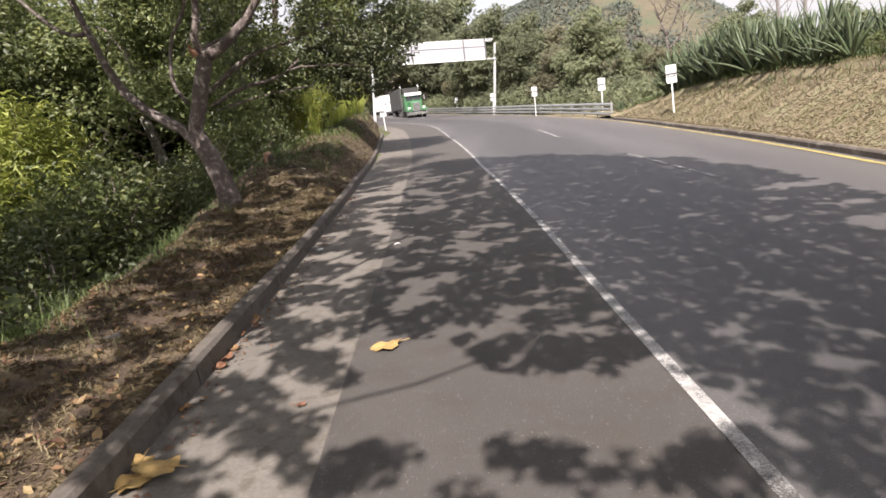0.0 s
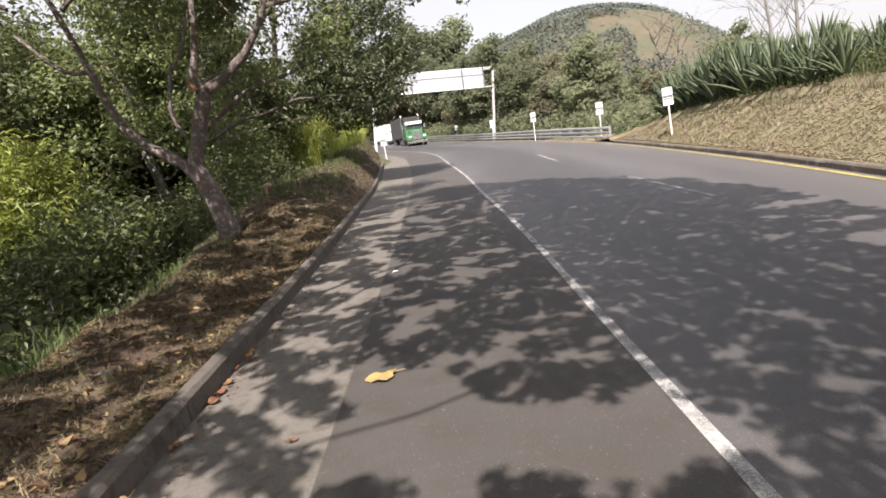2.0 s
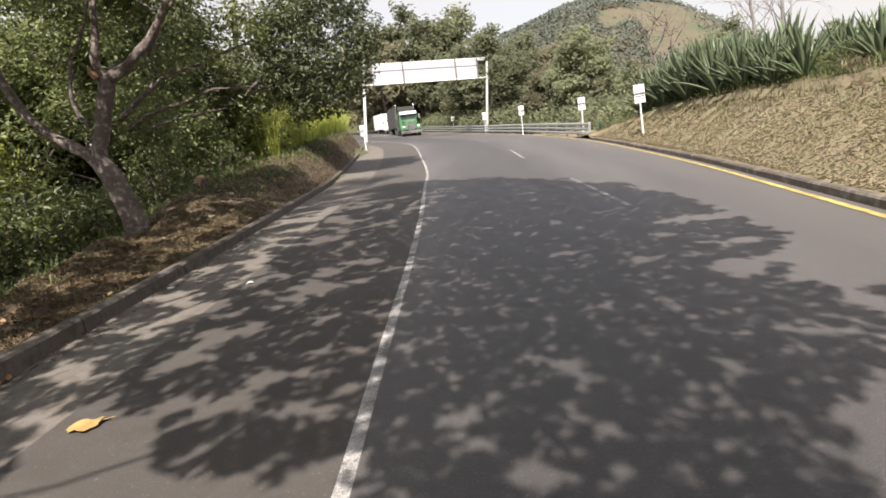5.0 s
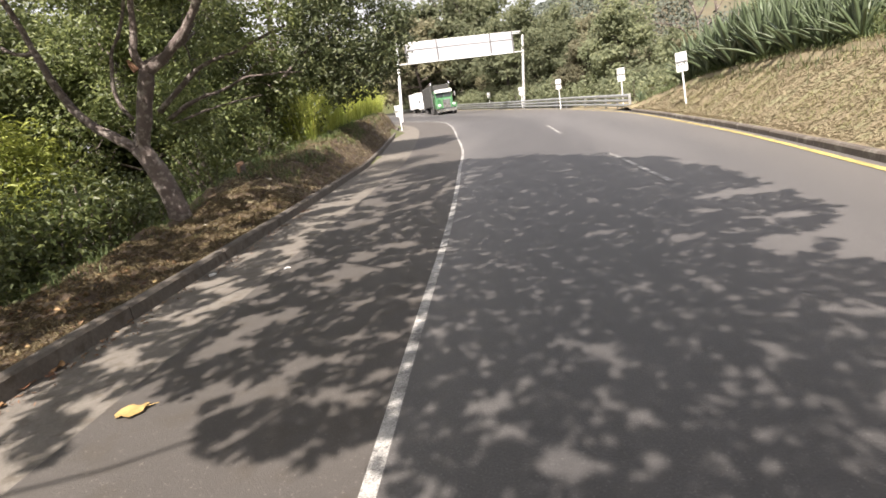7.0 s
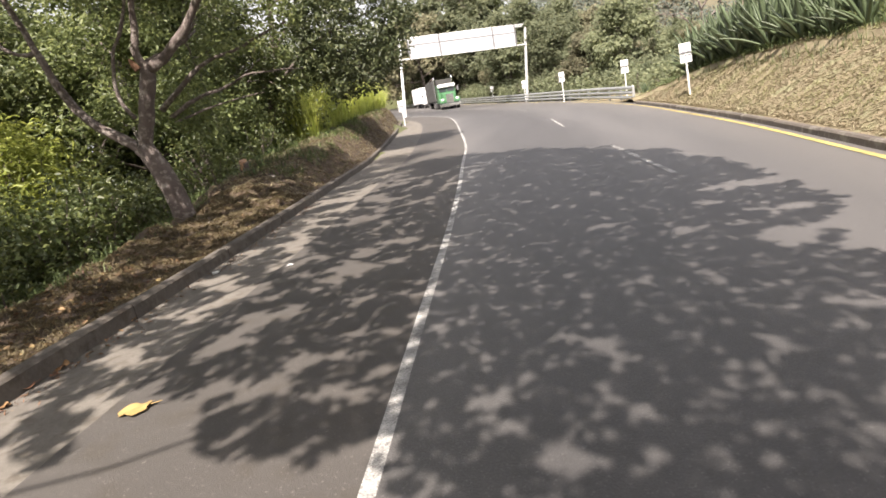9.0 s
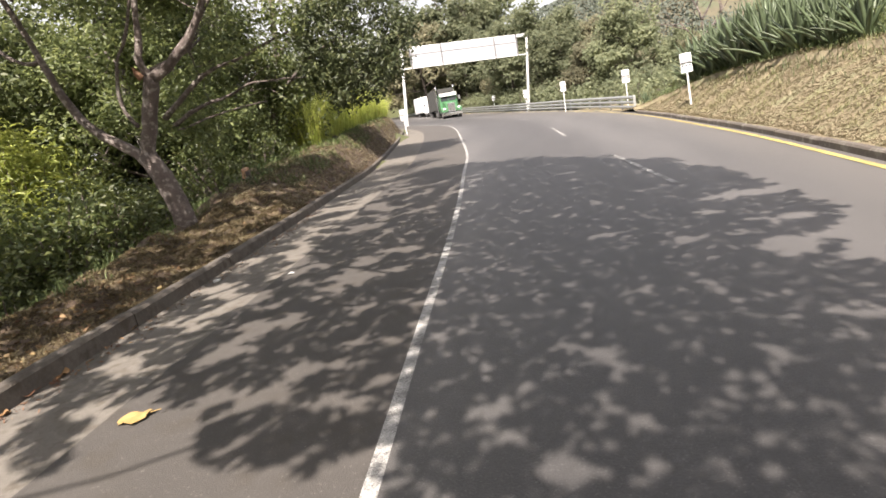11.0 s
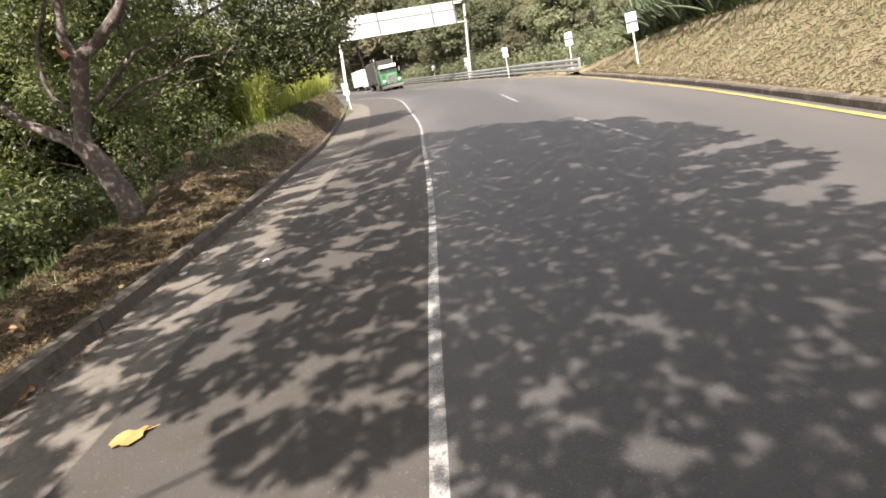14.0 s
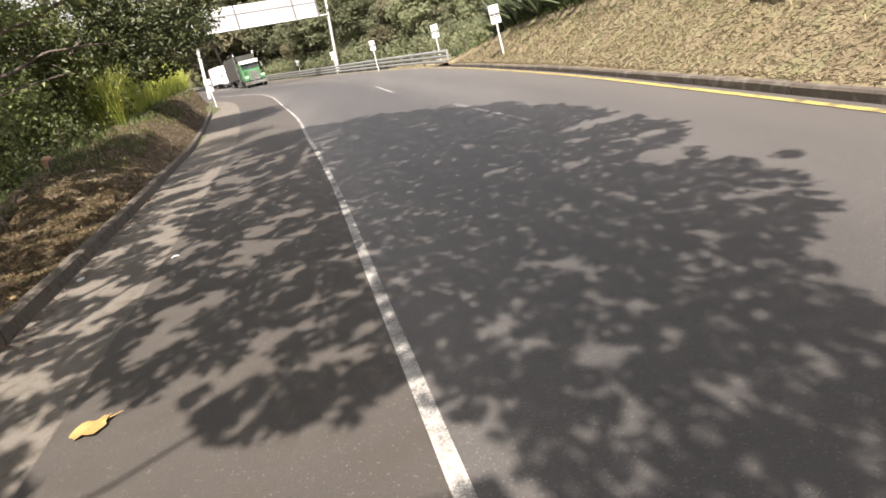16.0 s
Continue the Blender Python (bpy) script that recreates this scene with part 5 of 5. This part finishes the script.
# ---- vehicles on the bend ----
M_GREEN = surface("green_vehicle_paint", (0.055, 0.16, 0.075), (0.085, 0.22, 0.105), 2, 30, 0.3, 0)
M_VAN_WHITE = surface("white_vehicle_paint", (0.68, 0.69, 0.7), (0.78, 0.79, 0.8), 2, 30, 0.35, 0)
M_CHROME = surface("chrome", (0.6, 0.6, 0.6), (0.75, 0.75, 0.75), 3, 30, 0.15, 0, metal=1.0)
M_TARP = surface("dark_grey_tarpaulin", (0.03, 0.03, 0.029), (0.06, 0.059, 0.055), 1.5, 14, 0.85, 0.5, 0.03)
M_TYRE = surface("black_rubber", (0.02, 0.02, 0.02), (0.04, 0.04, 0.04), 4, 40, 0.85, 0.2)
M_GLASS = surface("dark_vehicle_glass", (0.03, 0.035, 0.04), (0.05, 0.055, 0.06), 2, 10, 0.08, 0)
M_LAMP = surface("lamp_glass", (0.7, 0.7, 0.68), (0.8, 0.8, 0.78), 5, 30, 0.1, 0)


def wheel(parent, x, y, r, w):
    V, F = tube_data([(x - w / 2, y, r), (x - w / 2 + 0.03, y, r), (x + w / 2 - 0.03, y, r), (x + w / 2, y, r)], [r * 0.93, r, r, r * 0.93], 18)
    t = mesh_ob("tyre", V, F, M_TYRE, parent)
    V, F = tube_data([(x - w / 2 - 0.01, y, r), (x + w / 2 + 0.01, y, r)], [r * 0.55, r * 0.55], 12)
    mesh_ob("rim", V, F, M_CHROME, t)


def vpart(name, boxes, material, parent, label="", bevel=0.0):
    bm = bmesh.new()
    for b_ in boxes:
        box(bm, *b_, bevel)
    return part(name, bm, material, parent, label)


def taper_box(name, y0, y1, w0, w1, z0, zt0, zt1, material, parent, label="", bev=0.06):
    """A body whose width and top change from y0 to y1."""
    bm = bmesh.new()
    vs = [bm.verts.new(p) for p in ((-w0 / 2, y0, z0), (w0 / 2, y0, z0), (w0 / 2, y0, zt0), (-w0 / 2, y0, zt0), (-w1 / 2, y1, z0), (w1 / 2, y1, z0), (w1 / 2, y1, zt1), (-w1 / 2, y1, zt1))]
    for f in ((0, 1, 2, 3), (7, 6, 5, 4), (0, 4, 5, 1), (3, 2, 6, 7), (1, 5, 6, 2), (0, 3, 7, 4)):
        bm.faces.new([vs[k] for k in f])
    bmesh.ops.bevel(bm, geom=list(bm.edges), offset=bev, segments=2, affect="EDGES")
    return part(name, bm, material, parent, label)


def lorry(at, turn):
    """A bonneted lorry that faces -y, with a covered trailer."""
    t = tagged(holder("lorry", at, turn), "green bonneted lorry with chrome grille and dark covered trailer", "lorry")
    taper_box("bonnet", -0.1, 1.7, 1.25, 1.6, 0.75, 1.75, 1.95, M_GREEN, t, "bright green bonnet")
    vpart("grille", [(0, -0.14, 1.22, 0.86, 0.06, 0.95)], M_CHROME, t, "chrome radiator grille", 0.02)
    grille_bars = [(-0.32 + 0.08 * k, -0.18, 1.22, 0.015, 0.03, 0.85) for k in range(9)]
    vpart("grille_bar", grille_bars, M_DARK, t)
    vpart("bumper", [(0, -0.25, 0.5, 2.35, 0.22, 0.34)], M_CHROME, t, "wide chrome bumper", 0.04)
    for s in (-1, 1):
        vpart("mudguard", [(s * 0.92, 0.55, 1.0, 0.55, 1.25, 0.5)], M_GREEN, t, "", 0.12)
        vpart("headlight", [(s * 0.84, -0.11, 1.12, 0.3, 0.08, 0.2)], M_LAMP, t, "", 0.03)
        vpart("mirror", [(s * 1.35, 1.75, 2.25, 0.2, 0.1, 0.5), (s * 1.15, 1.8, 2.25, 0.35, 0.04, 0.04)], M_CHROME, t, "", 0.01)
        V, F = tube_data([(s * 1.08, 3.5, 0.9), (s * 1.08, 3.5, 3.6), (s * 1.08, 3.62, 3.8)], [0.09, 0.09, 0.1], 10)
        mesh_ob("exhaust_stack", V, F, M_CHROME, t)
        wheel(t, s * 0.95, 0.6, 0.52, 0.3)
        for y in (4.3, 5.6, 11.2, 12.4):
            wheel(t, s * 0.95, y, 0.52, 0.5)
    taper_box("cab", 1.6, 3.3, 2.05, 2.1, 0.75, 2.75, 2.85, M_GREEN, t, "green cab", 0.08)
    vpart("windscreen", [(-0.46, 1.585, 2.3, 0.86, 0.03, 0.58), (0.46, 1.585, 2.3, 0.86, 0.03, 0.58)], M_GLASS, t, "dark split windscreen", 0.01)
    vpart("visor", [(0, 1.5, 2.72, 2.0, 0.3, 0.34)], M_VAN_WHITE, t, "white sun visor", 0.03)
    for s in (-1, 1):
        vpart("door_window", [(s * 1.035, 2.3, 2.25, 0.03, 0.7, 0.5)], M_GLASS, t)
    vpart("chassis", [(0, 7.0, 0.75, 0.9, 13.0, 0.25)], M_DARK, t)
    taper_box("trailer", 3.9, 13.6, 2.5, 2.5, 1.05, 3.55, 3.55, M_TARP, t, "dark grey tarpaulin trailer body", 0.1)
    vpart("rib", [(0, 4.6 + 1.5 * k, 2.35, 2.56, 0.06, 2.5) for k in range(6)], M_TARP, t)
    return t


def box_van(at, turn):
    t = tagged(holder("box_lorry", at, turn), "small white box lorry waiting behind the green lorry", "lorry")
    taper_box("cab", 0, 1.7, 1.95, 2.0, 0.5, 2.0, 2.35, M_VAN_WHITE, t, "", 0.12)
    vpart("windscreen", [(0, 0.1, 1.75, 1.7, 0.06, 0.6)], M_GLASS, t, "", 0.02)
    vpart("bumper", [(0, -0.08, 0.55, 1.95, 0.16, 0.28)], M_DARK, t, "", 0.03)
    for s in (-1, 1):
        vpart("headlight", [(s * 0.72, -0.03, 0.95, 0.3, 0.06, 0.18)], M_LAMP, t, "", 0.02)
        vpart("mirror", [(s * 1.2, 0.35, 1.75, 0.16, 0.08, 0.34)], M_DARK, t, "", 0.01)
        wheel(t, s * 0.85, 0.85, 0.42, 0.26)
        wheel(t, s * 0.85, 4.7, 0.42, 0.4)
    vpart("chassis", [(0, 3.3, 0.6, 0.8, 6.0, 0.2)], M_DARK, t)
    taper_box("cargo_box", 1.8, 6.4, 2.25, 2.25, 0.8, 3.05, 3.05, M_VAN_WHITE, t, "", 0.04)
    return t


lorry((-11.2, 66.0, float(road_z(66.0, -11.2))), 20)
box_van((-17.6, 83.5, float(road_z(83.5, -17.6))), 30)


# ---- fallen leaves, stump, stones ----
def broad_leaf(name, at, size, turn, seed, material, label, curl=0.12):
    """A lobed dead leaf with a raised midrib and curled rim, and its stalk."""
    rng = np.random.default_rng(seed)
    lf = tagged(holder(name), label, "leaf", "fallen leaves")
    lf.matrix_basis = pose(*at, float(rng.uniform(-5, 5)), float(rng.uniform(-5, 5)), turn)
    n, V, F = 22, [(0, 0, 0.012 * size * 10)], []
    for ring in (0.5, 1.0):
        for k in range(n):
            q = 2 * math.pi * k / n
            r = size * ring * (0.78 + 0.1 * math.cos(q) + 0.05 * math.cos(2 * q) + 0.13 * math.cos(3 * q + 0.4 * seed) + 0.07 * math.sin(7 * q + seed) + 0.035 * rng.normal())
            V.append((r * math.cos(q), r * math.sin(q) * 0.9, 0.006 + curl * size * (ring ** 2) * (0.35 + 0.5 * math.sin(3 * q + seed)) ** 2))
    for k in range(n):
        j = (k + 1) % n
        F.append((0, 1 + k, 1 + j))
        F.append((1 + k, 1 + n + k, 1 + n + j, 1 + j))
    me = mesh_ob("blade", V, F, material, lf, smooth=True)
    V, F = tube_data([(-size * 0.3, 0, 0.012), (-size * 0.8, 0.02, 0.012), (-size * 1.15, 0.05, 0.02)], [0.004, 0.003, 0.003], 5)
    mesh_ob("stalk", V, F, material, lf)
    return lf


M_BROWN_LEAF = surface("curled_brown_leaf", (0.09, 0.038, 0.022), (0.17, 0.08, 0.04), 12, 60, 0.7, 0.3, 0.004)
M_ORANGE_LEAF = surface("orange_dead_leaf", (0.13, 0.068, 0.032), (0.22, 0.13, 0.055), 12, 60, 0.65, 0.3, 0.004)
broad_leaf("dead_leaf", (-0.29, 2.88, 0.008), 0.14, 215, 5, M_YELLOW_LEAF, "large yellow dead leaf lying flat on the shoulder", 0.2)
broad_leaf("dead_leaf", (-1.28, 1.3, 0.01), 0.14, 60, 2, M_YELLOW_LEAF, "large yellow dead leaf lying in the gutter", 0.25)
broad_leaf("dead_leaf", (-1.17, 1.38, 0.03), 0.12, 200, 3, M_YELLOW_LEAF, "yellow dead leaf overlapping another in the gutter", 0.3)
broad_leaf("dead_leaf", (-1.33, 1.44, 0.02), 0.1, 310, 4, M_YELLOW_LEAF, "crumpled yellow-brown dead leaf in the gutter pile", 0.4)
LITTER = ((-1.47, 2.05), (-1.55, 2.66), (-1.59, 2.8), (-1.6, 3.0), (-1.72, 3.3), (-1.66, 3.5), (-1.98, 4.7), (-2.05, 4.95), (-2.12, 5.3), (-2.3, 6.3), (-2.45, 7.2), (-0.66, 2.03), (-1.75, 3.64), (-2.75, 9.0), (-3.1, 11.1))
for k, (x, y) in enumerate(LITTER):
    broad_leaf("dead_leaf", (x, y, 0.008), (0.035 if x > -1 else 0.05 + 0.05 * ((k * 7) % 5) / 5), k * 71, 10 + k, M_BROWN_LEAF if k % 3 else M_ORANGE_LEAF, "curled brown dead leaf caught against the kerb", 0.5)

stump = tagged(holder("tree_stump", (-6.2, 14.1, left_z(2.4, 14.1) - 0.02)), "freshly sawn orange-brown tree stump on the verge", "tree stump")
M_CUT = surface("fresh_cut_wood", (0.3, 0.17, 0.1), (0.45, 0.28, 0.17), 4, 40, 0.8, 0.3)
V, F = tube_data([(0, 0, -0.2), (0.0, 0, 0.05), (0.01, -0.01, 0.2), (0.02, 0.0, 0.3)], [0.17, 0.135, 0.12, 0.115], 14)
mesh_ob("wood", V, F, M_BARK, stump, smooth=False)
V, F = tube_data([(0.02, -0.03, 0.295), (0.02, -0.045, 0.325)], [0.115, 0.1], 14)
mesh_ob("cut_face", V, F, M_CUT, stump, "pale orange sawn face")
V, F = tube_data([(0.0, -0.1, 0.08), (0.02, -0.105, 0.3)], [0.06, 0.05], 10)
mesh_ob("bare_wood", V, F, M_CUT, stump, "side stripped of bark")
M_STONE = surface("pale_stone", (0.16, 0.14, 0.115), (0.28, 0.25, 0.21), 6, 40, 0.9, 0.5, 0.01)
rng_s = np.random.default_rng(7)
for u, y, r in ((0.85, 2.95, 0.09), (1.1, 3.6, 0.04), (0.8, 6.5, 0.05), (1.4, 9.6, 0.08), (0.45, 11.5, 0.07), (1.2, 13.0, 0.1), (0.7, 16.0, 0.09)):
    bm = bmesh.new()
    bmesh.ops.create_icosphere(bm, subdivisions=2, radius=r)
    for v in bm.verts:
        v.co *= 1 + 0.25 * noise.noise(v.co * 9 + Vector((u, y, 0)))
        v.co.z *= 0.6
    st = part("stone", bm, M_STONE)
    tagged(st, "small pale stone half buried in the earth verge", "stone", "stones on the verge")
    st.matrix_basis = pose(*on_verge(u, y), 0, 0, float(rng_s.uniform(0, 360)))
cap = tagged(holder("bottle", (-2.06, 6.35, 0.018), 60), "small white plastic bottle lying in the gutter", "bottle")
V, F = tube_data([(-0.05, 0, 0), (-0.047, 0, 0), (0.017, 0, 0), (0.033, 0, 0), (0.047, 0, 0)], [0.012, 0.018, 0.018, 0.009, 0.008], 12)
mesh_ob("body", V, F, M_WHITE, cap, smooth=True)
V, F = tube_data([(0.047, 0, 0), (0.058, 0, 0)], [0.01, 0.01], 12)
mesh_ob("cap", V, F, M_DARK, cap)
# chips of bark and twigs along the gutter
P = np.array([(float(KERB_L(y)) + 0.03 + abs(float(rng_s.normal(0, 0.12))), y, 0.01) for y in rng_s.uniform(0.5, 20, 900)])
ob = leaf_cloud("gutter_debris", P, flat_normals(rng_s, len(P), 0.3), 0.015 + 0.05 * rng_s.random(len(P)) ** 2, 0.35, M_FALLEN, curl=0.2, rng=rng_s)
tagged(ob, "fine brown leaf crumbs and twigs along the kerb", "debris", "", "stuff")

scrap = tagged(holder("paper_scrap", (-0.97, 6.34, 0.002), 25), "small white scrap of litter on the shoulder", "litter")
V = [(-0.04, -0.02, 0.003), (0.0, -0.024, 0.016), (0.045, -0.015, 0.004), (0.04, 0.02, 0.01), (0.0, 0.022, 0.022), (-0.045, 0.016, 0.004)]
ob = mesh_ob("sheet", V, [(0, 1, 4, 5), (1, 2, 3, 4)], M_WHITE, scrap)
